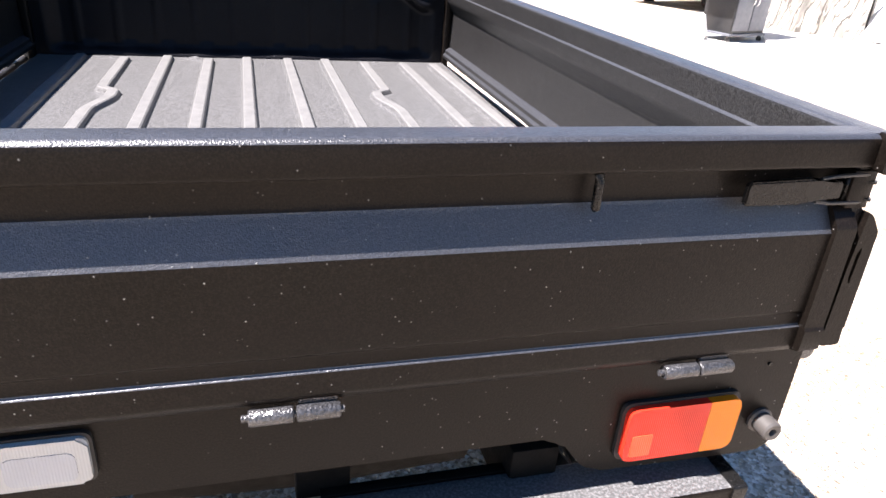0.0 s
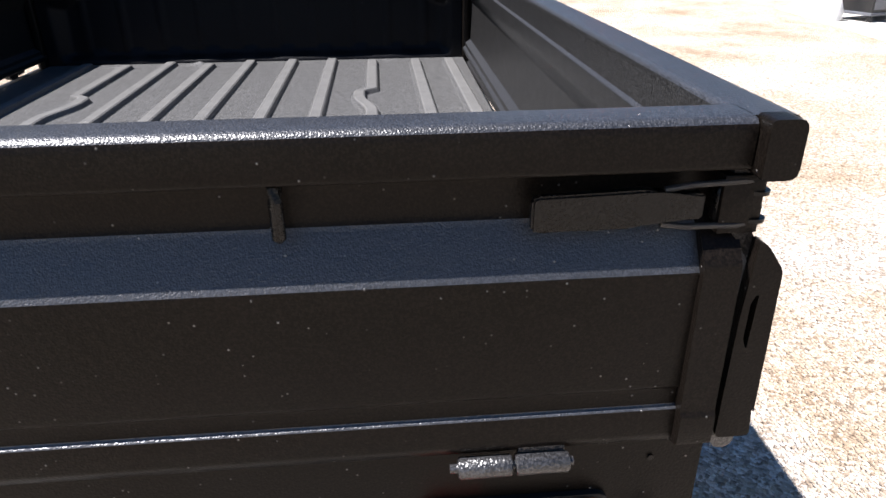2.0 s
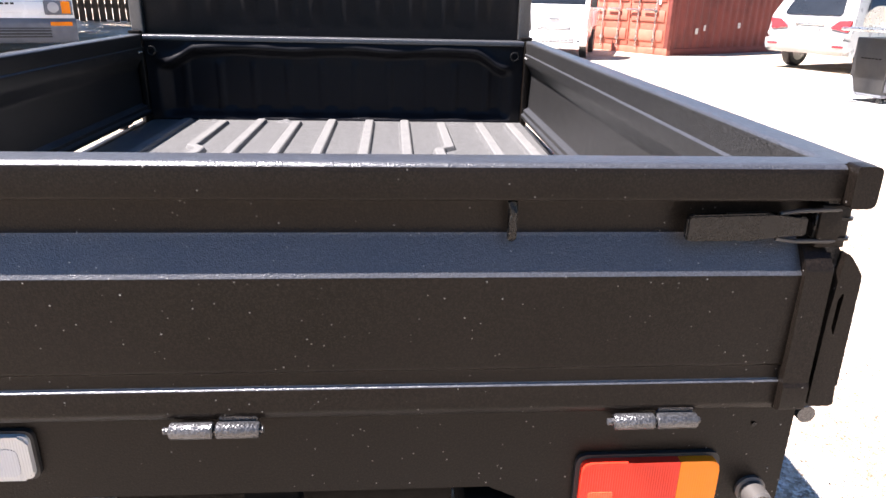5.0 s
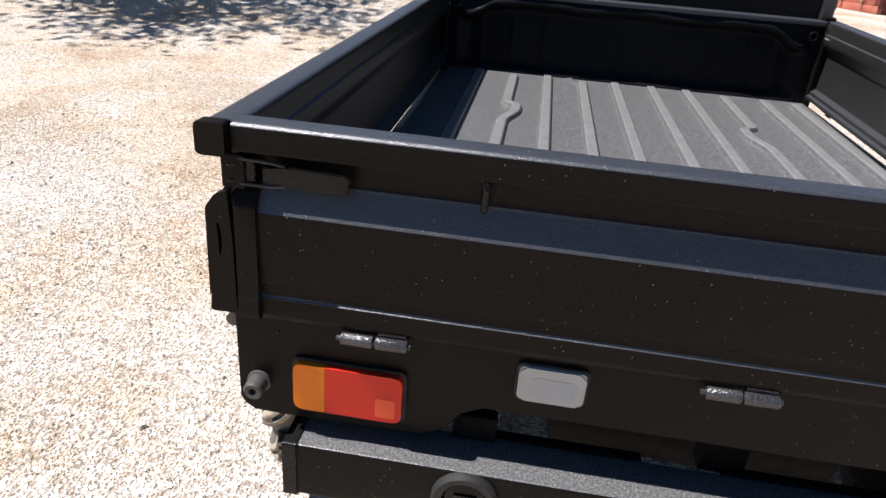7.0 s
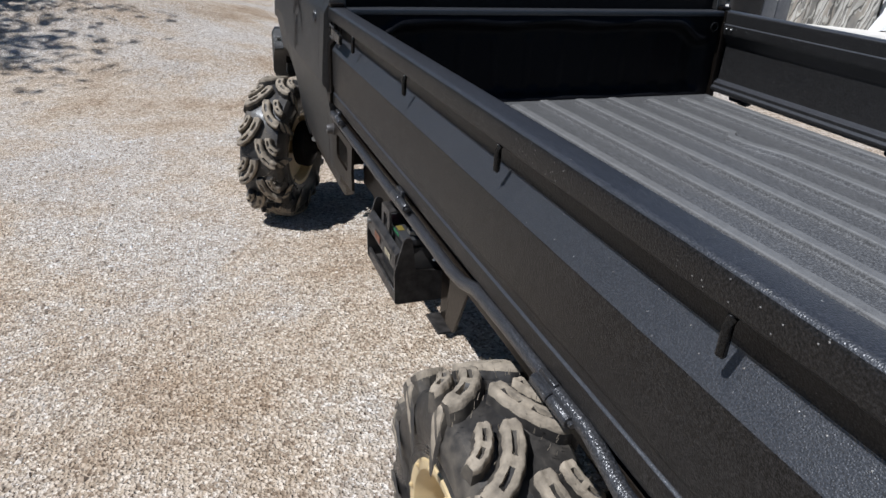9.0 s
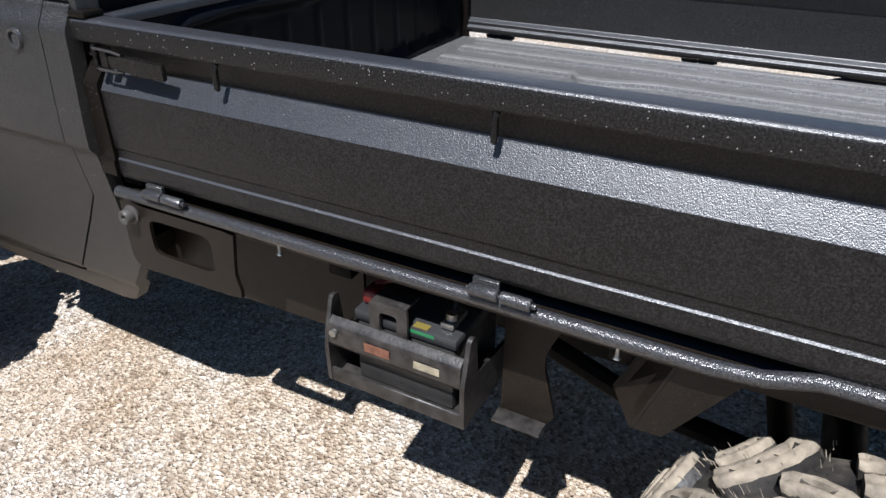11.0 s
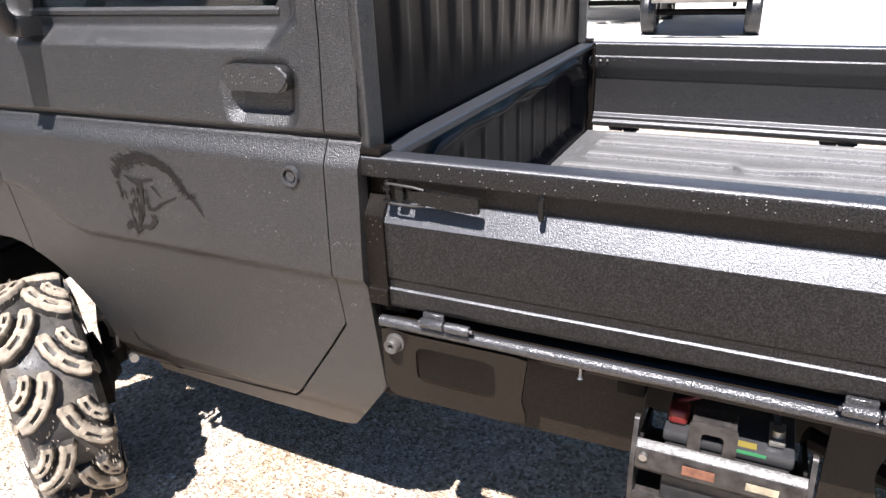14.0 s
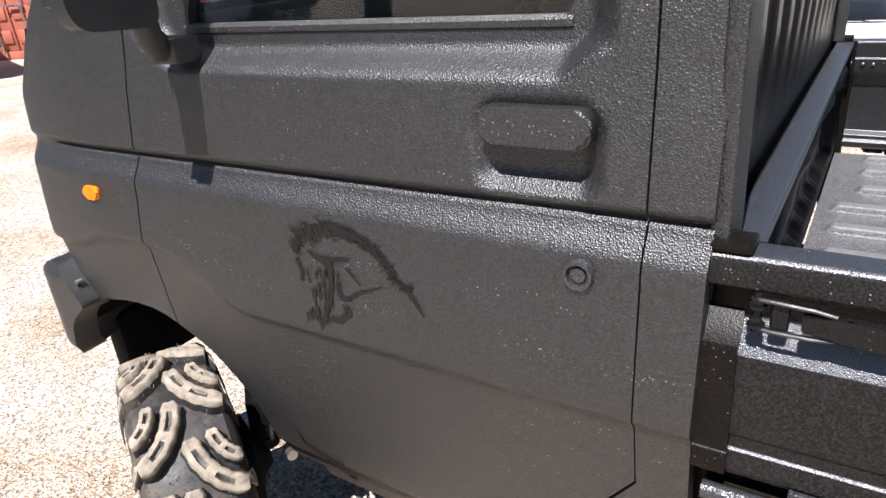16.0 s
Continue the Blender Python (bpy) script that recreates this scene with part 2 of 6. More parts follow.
def gravel_ground():
    m, t, b = material("crushed_gravel")
    v = node(t, "TexVoronoi", Scale=95.0)
    w = node(t, "TexVoronoi", Scale=190.0)
    for q in (v, w):
        t.links.new(coords(t), q.inputs["Vector"])
    sep = t.nodes.new("ShaderNodeSeparateColor")
    t.links.new(v.outputs["Color"], sep.inputs[0])
    pebble = ramp(t, sep.outputs[0], [(0.0, (0.25, 0.20, 0.155)), (0.3, (0.43, 0.37, 0.30)), (0.7, (0.57, 0.505, 0.43)), (1.0, (0.76, 0.71, 0.64))])
    patch = yard_patches(t)
    mul = t.nodes.new("ShaderNodeMix")
    mul.data_type, mul.blend_type = "RGBA", "MULTIPLY"
    mul.inputs[0].default_value = 1.0
    t.links.new(pebble, mul.inputs[6])
    t.links.new(patch, mul.inputs[7])
    t.links.new(mul.outputs[2], b.inputs["Base Color"])
    b.inputs["Roughness"].default_value = 0.95
    b.inputs["Specular IOR Level"].default_value = 0.2
    low = bump(t, b, v.outputs["Distance"], 0.9, 0.010)
    low = bump(t, b, w.outputs["Distance"], 0.7, 0.004, low)
    return m


def stone_material():
    m, t, b = material("gravel_stone")
    g = t.nodes.new("ShaderNodeNewGeometry")
    mul = t.nodes.new("ShaderNodeMix")
    mul.data_type, mul.blend_type = "RGBA", "MULTIPLY"
    mul.inputs[0].default_value = 1.0
    t.links.new(yard_patches(t), mul.inputs[7])
    t.links.new(mul.outputs[2], b.inputs["Base Color"])
    t.links.new(ramp(t, g.outputs["Random Per Island"], [(0.0, (0.21, 0.17, 0.135)), (0.22, (0.39, 0.33, 0.27)), (0.6, (0.53, 0.465, 0.39)), (0.86, (0.60, 0.56, 0.51)), (1.0, (0.80, 0.79, 0.77))]), mul.inputs[6])
    b.inputs["Roughness"].default_value = 0.9
    b.inputs["Specular IOR Level"].default_value = 0.25
    bump(t, b, noise_of(t, 260.0), 0.3, 0.002)
    return m


def camo_sheet():
    m, t, b = material("branch_print_tarpaulin")
    c = t.nodes.new("ShaderNodeTexCoord")
    mp = t.nodes.new("ShaderNodeMapping")
    mp.inputs["Scale"].default_value = (2.2, 2.2, 0.55)
    t.links.new(c.outputs["Object"], mp.inputs[0])
    n = node(t, "TexNoise", Scale=3.0, Detail=6.0, Distortion=1.2)
    t.links.new(mp.outputs[0], n.inputs["Vector"])
    base = ramp(t, n.outputs[0], [(0.3, (0.09, 0.085, 0.075)), (0.48, (0.24, 0.225, 0.20)), (0.62, (0.33, 0.29, 0.24)), (0.8, (0.15, 0.145, 0.13))])
    # printed trunks and twigs: upright wavering streaks at two sizes
    for size, wander, lo, hi, col in ((1.1, 9.0, 0.80, 0.90, (0.42, 0.40, 0.36)), (3.4, 14.0, 0.84, 0.93, (0.47, 0.45, 0.40)), (2.6, 11.0, 0.90, 0.97, (0.10, 0.092, 0.08))):
        w = node(t, "TexWave", Scale=size, Distortion=wander, Detail=3.0)
        w.bands_direction = "DIAGONAL"
        w.inputs["Detail Scale"].default_value = 0.8
        t.links.new(mp.outputs[0], w.inputs["Vector"])
        mix = t.nodes.new("ShaderNodeMix")
        mix.data_type = "RGBA"
        t.links.new(ramp(t, w.outputs[0], [(lo, 0.0), (hi, 1.0)]), mix.inputs[0])
        t.links.new(base, mix.inputs[6])
        mix.inputs[7].default_value = (*col, 1)
        base = mix.outputs[2]
    t.links.new(base, b.inputs["Base Color"])
    b.inputs["Roughness"].default_value = 0.45
    bump(t, b, noise_of(t, 6.0, 4.0), 0.3, 0.015)
    return m


GRAVEL, STONE, CAMO = gravel_ground(), stone_material(), camo_sheet()


# ---- mesh helpers ----
def part(name, bm, mat, parent=None, label="", sharp=38):
    """Links a bmesh as one mesh object under a thing or a part."""
    me = bpy.data.meshes.new(name)
    bmesh.ops.recalc_face_normals(bm, faces=bm.faces)
    bm.to_mesh(me)
    bm.free()
    for m in mat if isinstance(mat, (list, tuple)) else [mat]:
        me.materials.append(m)
    me.shade_smooth()
    me.set_sharp_from_angle(angle=radians(sharp))
    ob = new(name, me)
    if parent is not None:
        ob.parent = parent
    if label:
        ob["label"] = label
    return ob


def again(ob, m, parent=None):
    """Another object on the same mesh."""
    o = new(ob.name.split(".")[0], ob.data)
    o.parent = parent if parent is not None else ob.parent
    o.matrix_basis = m
    return o


def thing(name, label, category, group="", kind="", m=None):
    e = new(name)
    e.empty_display_size = 0.1
    if m is not None:
        e.matrix_basis = m
    return tagged(e, label, category, group, kind)


def box(bm, a, b, bevel=0.0, seg=2, slot=0):
    x0, y0, z0 = (min(p, q) for p, q in zip(a, b))
    x1, y1, z1 = (max(p, q) for p, q in zip(a, b))
    vs = [bm.verts.new(p) for p in ((x0, y0, z0), (x1, y0, z0), (x1, y1, z0), (x0, y1, z0), (x0, y0, z1), (x1, y0, z1), (x1, y1, z1), (x0, y1, z1))]
    fs = [bm.faces.new([vs[i] for i in q]) for q in ((3, 2, 1, 0), (4, 5, 6, 7), (0, 1, 5, 4), (1, 2, 6, 5), (2, 3, 7, 6), (3, 0, 4, 7))]
    for f in fs:
        f.material_index = slot
    if bevel:
        es = list({e for f in fs for e in f.edges})
        bmesh.ops.bevel(bm, geom=es, offset=bevel, segments=seg, affect="EDGES", profile=0.5)
    return bm


def boxed(a, b, bevel=0.0, seg=2):
    return box(bmesh.new(), a, b, bevel, seg)


def spot(axis, p, d):
    return {"x": (d, p[0], p[1]), "y": (p[0], d, p[1]), "z": (p[0], p[1], d)}[axis]


def prism(bm, pts, axis, a, b, slot=0, rows=1):
    """A closed outline, drawn across an axis, pulled along it."""
    rings = [[bm.verts.new(spot(axis, p, a + (b - a) * k / rows)) for p in pts] for k in range(rows + 1)]
    n = len(pts)
    fs = [bm.faces.new((r[i], r[(i + 1) % n], s[(i + 1) % n], s[i])) for r, s in zip(rings, rings[1:]) for i in range(n)]
    fs += [bm.faces.new(rings[0][::-1]), bm.faces.new(rings[-1])]
    for f in fs:
        f.material_index = slot
    return bm


def rounded(pts, r, n=3):
    """Corners of an outline rounded off; a point may carry its own radius."""
    out, k = [], len(pts)
    for i in range(k):
        p = Vector(pts[i][:2])
        rad = pts[i][2] if len(pts[i]) > 2 else r
        a, b = Vector(pts[i - 1][:2]) - p, Vector(pts[(i + 1) % k][:2]) - p
        d = min(rad, a.length * 0.45, b.length * 0.45)
        if d < 1e-5:
            out.append(tuple(p))
            continue
        s, e = p + a.normalized() * d, p + b.normalized() * d
        for j in range(n + 1):
            u = j / n
            out.append(tuple(s * (1 - u) ** 2 + p * 2 * u * (1 - u) + e * u * u))
    return out


def rrect(cx, cy, w, h, r, n=4):
    return rounded([(cx - w / 2, cy - h / 2), (cx + w / 2, cy - h / 2), (cx + w / 2, cy + h / 2), (cx - w / 2, cy + h / 2)], r, n)


def ring_plate(bm, outer, inner, axis, a, b):
    """A plate with one hole; both outlines have as many points."""
    n = len(outer)
    q = [[bm.verts.new(spot(axis, p, d)) for p in loop] for d in (a, b) for loop in (outer, inner)]
    for i in range(n):
        j = (i + 1) % n
        for u, v in ((0, 1), (1, 3), (3, 2), (2, 0)):
            bm.faces.new((q[u][i], q[u][j], q[v][j], q[v][i]))
    return bm


def tube(bm, pts, r, n=8, cap=True, slot=0):
    pts = [Vector(p) for p in pts]
    rings, ref = [], Vector((0.31, 0.52, 0.79))
    for i, p in enumerate(pts):
        d = (pts[min(i + 1, len(pts) - 1)] - pts[max(i - 1, 0)]).normalized()
        u = d.cross(ref).normalized()
        w = d.cross(u)
        rad = r[i] if isinstance(r, (list, tuple)) else r
        rings.append([bm.verts.new(p + (u * math.cos(k * math.tau / n) + w * math.sin(k * math.tau / n)) * rad) for k in range(n)])
    for a, b in zip(rings, rings[1:]):
        for k in range(n):
            bm.faces.new((a[k], a[(k + 1) % n], b[(k + 1) % n], b[k])).material_index = slot
    if cap:
        bm.faces.new(rings[0][::-1]).material_index = slot
        bm.faces.new(rings[-1]).material_index = slot
    return bm


def lathe(bm, prof, n=48, axis="x", slot=0, closed=True):
    """Turns an outline of (radius, place along the axis) round the axis."""
    rings = []
    for k in range(n):
        c, s = math.cos(k * math.tau / n), math.sin(k * math.tau / n)
        rings.append([bm.verts.new({"x": (a, r * c, r * s), "y": (r * c, a, r * s), "z": (r * c, r * s, a)}[axis]) for r, a in prof])
    m = len(prof)
    for k in range(n):
        p, q = rings[k], rings[(k + 1) % n]
        for i in range(m if closed else m - 1):
            j = (i + 1) % m
            bm.faces.new((p[i], p[j], q[j], q[i])).material_index = slot
    return bm


def bolt(bm, c, axis, r, h, n=6):
    """A bolt head: a washer under a six-sided head with a socket rim."""
    def disc(rad, lo, hi, k):
        rings = []
        for d in (lo, hi):
            rings.append([bm.verts.new(Vector(c) + Vector(spot(axis, (rad * math.cos(i * math.tau / k), rad * math.sin(i * math.tau / k)), d))) for i in range(k)])
        for i in range(k):
            bm.faces.new((rings[0][i], rings[0][(i + 1) % k], rings[1][(i + 1) % k], rings[1][i]))
        bm.faces.new(rings[0][::-1])
        bm.faces.new(rings[1])
    disc(r * 1.5, 0, h * 0.25, 14)
    disc(r, h * 0.25, h, n)
    disc(r * 0.5, h, h * 1.15, 8)
    return bm


def sheet(bm, us, vs, fn, slot=0):
    g = [[bm.verts.new(fn(u, v)) for v in vs] for u in us]
    for a, b in zip(g, g[1:]):
        for i in range(len(vs) - 1):
            bm.faces.new((a[i], a[i + 1], b[i + 1], b[i])).material_index = slot
    return bm


def steps(a, b, n):
    return [a + (b - a) * i / n for i in range(n + 1)]


def smooth(a, b, x):
    u = min(1.0, max(0.0, (x - a) / (b - a)))
    return u * u * (3 - 2 * u)


def skin(outline, holes, fn, cuts_u, cuts_v, thick, inward):
    """A pressed panel: an outline with holes in (u, v), cut into small faces, laid on the surface fn and given thickness."""
    from mathutils.geometry import tessellate_polygon
    bm = bmesh.new()
    loops = [[Vector((u, v, 0)) for u, v in loop] for loop in (outline, *holes)]
    flat = [p for loop in loops for p in loop]
    vs = [bm.verts.new(p) for p in flat]
    for tri in tessellate_polygon(loops):
        bm.faces.new([vs[i] for i in tri])
    for c in cuts_u:
        bmesh.ops.bisect_plane(bm, geom=[*bm.verts, *bm.edges, *bm.faces], plane_co=(c, 0, 0), plane_no=(1, 0, 0))
    for c in cuts_v:
        bmesh.ops.bisect_plane(bm, geom=[*bm.verts, *bm.edges, *bm.faces], plane_co=(0, c, 0), plane_no=(0, 1, 0))
    bmesh.ops.remove_doubles(bm, verts=bm.verts, dist=1e-5)
    front = list(bm.faces)
    rim = [e for e in bm.edges if e.is_boundary]
    new_of = {}
    for v in list(bm.verts):
        p = Vector(fn(v.co.x, v.co.y))
        new_of[v] = p
    back = {v: bm.verts.new(new_of[v] + Vector(inward) * thick) for v in new_of}
    for f in front:
        bm.faces.new([back[v] for v in reversed(f.verts)])
    for e in rim:
        a, b = e.verts
        bm.faces.new((a, b, back[b], back[a]))
    for v, p in new_of.items():
        v.co = p
    return bm


def text_mesh(body, size, depth=0.002):
    cu = bpy.data.curves.new("lettering", "FONT")
    cu.body, cu.size, cu.extrude, cu.align_x, cu.align_y = body, size, depth, "CENTER", "CENTER"
    ob = bpy.data.objects.new("lettering", cu)
    scene.collection.objects.link(ob)
    bpy.context.view_layer.update()
    me = bpy.data.meshes.new_from_object(ob.evaluated_get(bpy.context.evaluated_depsgraph_get()))
    bpy.data.objects.remove(ob)
    return me


# ---- ground ----
def rise(x, y):
    """The yard climbs a little towards the front left."""
    return 0.45 * smooth(4.8, 9.0, y) * (1 - smooth(-2.2, 0.5, x))


def ground_sheet():
    bm = bmesh.new()
    xs = [-900, -300, -100, -40] + steps(-20, 20, 40) + [40, 100, 300, 900]
    ys = [-900, -300, -100, -40] + steps(-20, 40, 60) + [80, 160, 400, 900]
    sheet(bm, xs, ys, lambda x, y: (x, y, rise(x, y)))
    return tagged(part("ground", bm, GRAVEL), "sunlit tan crushed gravel yard with loose stones", "ground", kind="structure")


ground_sheet()


def stones(name, count, area, lo, hi, seed):
    rng = np.random.default_rng(seed)
    x0, x1, y0, y1 = area
    c = np.stack([rng.uniform(x0, x1, count * 2), rng.uniform(y0, y1, count * 2)], 1)
    # loose stones lie thicker in drifts, thinner where the fines show
    drift = 0.5 + 0.28 * np.sin(2.7 * c[:, 0] + 1.6 * np.sin(1.9 * c[:, 1])) + 0.28 * np.sin(3.4 * c[:, 1] + 1.3 * np.sin(2.3 * c[:, 0]))
    c = c[rng.random(count * 2) < np.clip(drift, 0.12, 1.0)][:count]
    count = len(c)
    s = lo + (hi - lo) * rng.random(count) ** 2.2
    turn = rng.uniform(0, math.tau, count)
    base = np.array([(1, 0, 0), (0.2, 0.8, 0.1), (-0.9, 0.3, 0), (-0.3, -0.8, 0.05), (0.1, 0.05, 0.75), (0, 0, -0.4)])
    v = base[None] * rng.uniform(0.65, 1.3, (count, 6, 3)) * s[:, None, None] * np.array([1.0, 0.8, 0.8])
    co, si = np.cos(turn)[:, None], np.sin(turn)[:, None]
    px = v[..., 0] * co - v[..., 1] * si + c[:, :1]
    py = v[..., 0] * si + v[..., 1] * co + c[:, 1:]
    lift = np.array([rise(a, b) for a, b in c])[:, None] if x0 < 0.5 and y1 > 4.8 else 0.0
    pz = v[..., 2] + s[:, None] * 0.12 + lift
    verts = np.stack([px, py, pz], -1).reshape(-1, 3)
    tri = np.array([(0, 1, 4), (1, 2, 4), (2, 3, 4), (3, 0, 4), (1, 0, 5), (2, 1, 5), (3, 2, 5), (0, 3, 5)])
    faces = (tri[None] + 6 * np.arange(count)[:, None, None]).reshape(-1, 3)
    me = bpy.data.meshes.new(name)
    me.from_pydata(verts.tolist(), [], faces.tolist())
    me.materials.append(STONE)
    return tagged(new(name, me), "loose tan and grey gravel stones lying on the yard", "gravel", kind="stuff")


stones("gravel_stones", 105000, (-3.6, -0.2, -0.2, 4.6), 0.0020, 0.0070, 1)
stones("gravel_stones", 30000, (-5.5, -0.4, 4.2, 9.0), 0.004, 0.011, 2)
stones("gravel_stones", 36000, (0.5, 3.4, -0.5, 4.2), 0.0022, 0.0075, 3)
stones("gravel_stones", 2600, (-3.4, -0.5, -0.3, 4.4), 0.007, 0.016, 5)
stones("gravel_stones", 6000, (-0.7, 0.8, -0.2, 3.4), 0.004, 0.012, 4)


# ---- the truck: bed ----
truck = thing("kei_truck", "small lifted pickup truck sprayed all over in textured black coating", "truck")

RIBS = [-0.532, -0.397, -0.268, -0.137, -0.013, 0.124, 0.253, 0.386, 0.527, 0.638]
FLOOR_Z, RAIL_Z = 0.764, 1.064


def bed_floor():
    """A sheet pressed with flat-topped ribs, two of them jogged; narrower at the tail on one side."""
    ys = steps(0.035, 1.12, 10) + steps(1.15, 1.45, 24) + steps(1.48, 1.80, 4) + steps(1.82, 1.928, 27)
    columns = [(None, -0.668, 0.0)]
    for i in range(len(RIBS)):
        columns += [(i, d, h) for d, h in ((-0.0225, 0.0), (-0.0185, 0.003), (-0.0150, 0.0115), (-0.0115, 0.0140), (0.0115, 0.0140), (0.0150, 0.0115), (0.0185, 0.003), (0.0225, 0.0))]
        if i < len(RIBS) - 1:
            columns += [("flat", i, 0.33), ("flat", i, 0.67)]
    columns.append((None, None, 0.0))

    def place(k, y):
        i, d, h = columns[k]
        edge = 0.656 + 0.0205 * y
        if i is None:
            return (d if d is not None else edge, y, FLOOR_Z)
        if i == "flat":
            a, b = RIBS[d], RIBS[d + 1]
            x = a + (b - a) * h
            pad = 0.0
            for c in (-0.41, -0.18, 0.13, 0.40):
                pad = max(pad, 0.010 * (1 - smooth(0.020, 0.046, abs(x - c))) * smooth(1.885, 1.892, y) * (1 - smooth(1.905, 1.912, y)))
            return (x, y, FLOOR_Z + pad)
        jog = 0.034 * smooth(1.43, 1.39, y) * smooth(1.18, 1.34, y) * (1 if i == 1 else -1) if i in (1, 7) else 0.0
        end = 1.905 if i in (0, 2, 4, 5, 6) else 1.865
        x = min(RIBS[i] + jog + d, edge - 0.002 * (len(RIBS) * 8 - k) / 40 - 0.001)
        return (x, y, FLOOR_Z + h * (1 - smooth(end - 0.022, end, y)))
    bm = bmesh.new()
    n = len(columns)
    sheet(bm, list(range(n)), ys, place)
    sheet(bm, [0, n - 1], [0.035, 1.928], lambda k, y: Vector(place(k, y)) - Vector((0, 0, 0.012)))
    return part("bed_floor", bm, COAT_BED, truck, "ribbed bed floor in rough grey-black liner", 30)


bed_floor()

# the gate's section: depth inward from the outer face, height
GATE = [(0.0, 1.064, 0.010), (0.0, 1.026, 0.004), (0.028, 1.022, 0.003), (0.030, 0.986, 0.008), (0.0018, 0.943, 0.0018), (0.0025, 0.836, 0.002), (0.0060, 0.833, 0.001), (0.0060, 0.816, 0.002),
        (0.0022, 0.8135, 0.0012), (0.0015, 0.786, 0.0025), (0.006, 0.776, 0.002), (0.030, 0.776, 0.003), (0.050, 0.787, 0.003), (0.050, 0.798, 0.003), (0.042, 0.804, 0.002), (0.042, 0.815, 0.003), (0.024, 0.824, 0.003),
        (0.018, 0.945, 0.008), (0.046, 0.986, 0.008), (0.049, 1.018, 0.002), (0.044, 1.021, 0.001), (0.048, 1.064, 0.010)]


def paint_lit_faces(bm, way=None):
    """Coarser spray on ledges, paled for sun and sky; side facing way coloured sunlit."""
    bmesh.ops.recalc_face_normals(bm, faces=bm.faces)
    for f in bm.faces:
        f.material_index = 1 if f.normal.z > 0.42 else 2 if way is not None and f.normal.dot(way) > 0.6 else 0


def gate_outline(place):
    """place turns depth into a coordinate across the gate."""
    return [(place(d), z) for d, z in rounded(GATE, 0.003, 3)]


def hook(parent, c, out):
    """A bent rope hook under the rail; out is the way off the gate."""
    c, o = Vector(c), Vector(out)
    pts = [c + o * -0.022 + Vector((0, 0, 0.042)), c + o * -0.004 + Vector((0, 0, 0.043)), c + o * 0.004 + Vector((0, 0, 0.038)), c + o * 0.006 + Vector((0, 0, 0.030)), c + o * 0.006 + Vector((0, 0, 0.002)), c + o * 0.004]
    bm = tube(bmesh.new(), pts, [0.0052] * 5 + [0.0032], 10)
    return part("hook", bm, COAT_SMOOTH, parent)


def hinge(parent, c, along, out, shiny=True):
    """Two knuckles on a pin with their leaves."""
    c, a, o = Vector(c), Vector(along), Vector(out)
    bm = bmesh.new()
    for s in (-1, 1):
        tube(bm, [c + a * (s * 0.0015), c + a * (s * 0.003), c + a * (s * 0.046), c + a * (s * 0.048)], [0.008, 0.0095, 0.0095, 0.008], 14)
        p, q = c + a * (s * 0.004) - o * 0.012, c + a * (s * 0.045) - o * 0.004
        box(bm, (*p.xy, p.z - 0.004), (*q.xy, q.z + (0.018 if s > 0 else -0.010)), 0.001, 1)
    tube(bm, [c - a * 0.055, c + a * 0.052], 0.004, 10)
    return part("hinge", bm, COAT_GRIT, parent, "double-knuckle steel hinge in thick coating")


def latch(parent, tip, root, out, up=Vector((0, 0, 1))):
    """An over-centre latch: a lever with a waist, two wire bails and a catch plate."""
    tip, root, o = Vector(tip), Vector(root), Vector(out)
    a = (root - tip).normalized()
    n = (root - tip).length
    side = [(0, -0.0125), (0.004, -0.0145), (n * 0.58, -0.0150), (n * 0.68, -0.010), (n, -0.010), (n, 0.010), (n * 0.76, 0.011), (n * 0.66, 0.0150), (0.004, 0.0135), (0, 0.011)]
    bm = bmesh.new()
    lo = [bm.verts.new(tip + a * u + up * v - o * 0.004) for u, v in side]
    hi = [bm.verts.new(tip + a * u + up * v + o * (0.004 + 0.004 * (u / n))) for u, v in side]
    k = len(side)
    for i in range(k):
        bm.faces.new((lo[i], lo[(i + 1) % k], hi[(i + 1) % k], hi[i]))
    bm.faces.new(lo[::-1]), bm.faces.new(hi)
    bmesh.ops.bevel(bm, geom=bm.edges[:], offset=0.0018, segments=2, affect="EDGES")
    lever = part("latch_lever", bm, COAT_SMOOTH, parent)
    for s in (-1, 1):
        pts = [root - a * 0.030 + up * (0.0135 * s) + o * 0.003, root - a * 0.010 + up * (0.0165 * s) + o * 0.004, root + a * 0.028 + up * (0.0175 * s) + o * 0.005, root + a * 0.044 + up * (0.0165 * s) + o * 0.003, root + a * 0.049 + up * (0.012 * s) - o * 0.006]
        part("latch_bail", tube(bmesh.new(), pts, 0.0024, 8), STEEL_BLACK, parent, "bent steel wire bail")
    bm = bmesh.new()
    p, q = root + a * 0.012 - up * 0.016 - o * 0.010, root + a * 0.030 + up * 0.016 + o * 0.002
    box(bm, p, q, 0.002, 1)
    bolt(bm, root + a * 0.043 + up * 0.006, "z", 0.006, 0.012)
    bolt(bm, root + a * 0.043 - up * 0.016, "z", 0.006, 0.012)
    tube(bm, [root + a * 0.043 - up * 0.022, root + a * 0.043 + up * 0.022], 0.0045, 10)
    part("latch_catch", bm, COAT_SMOOTH, parent)
    return lever


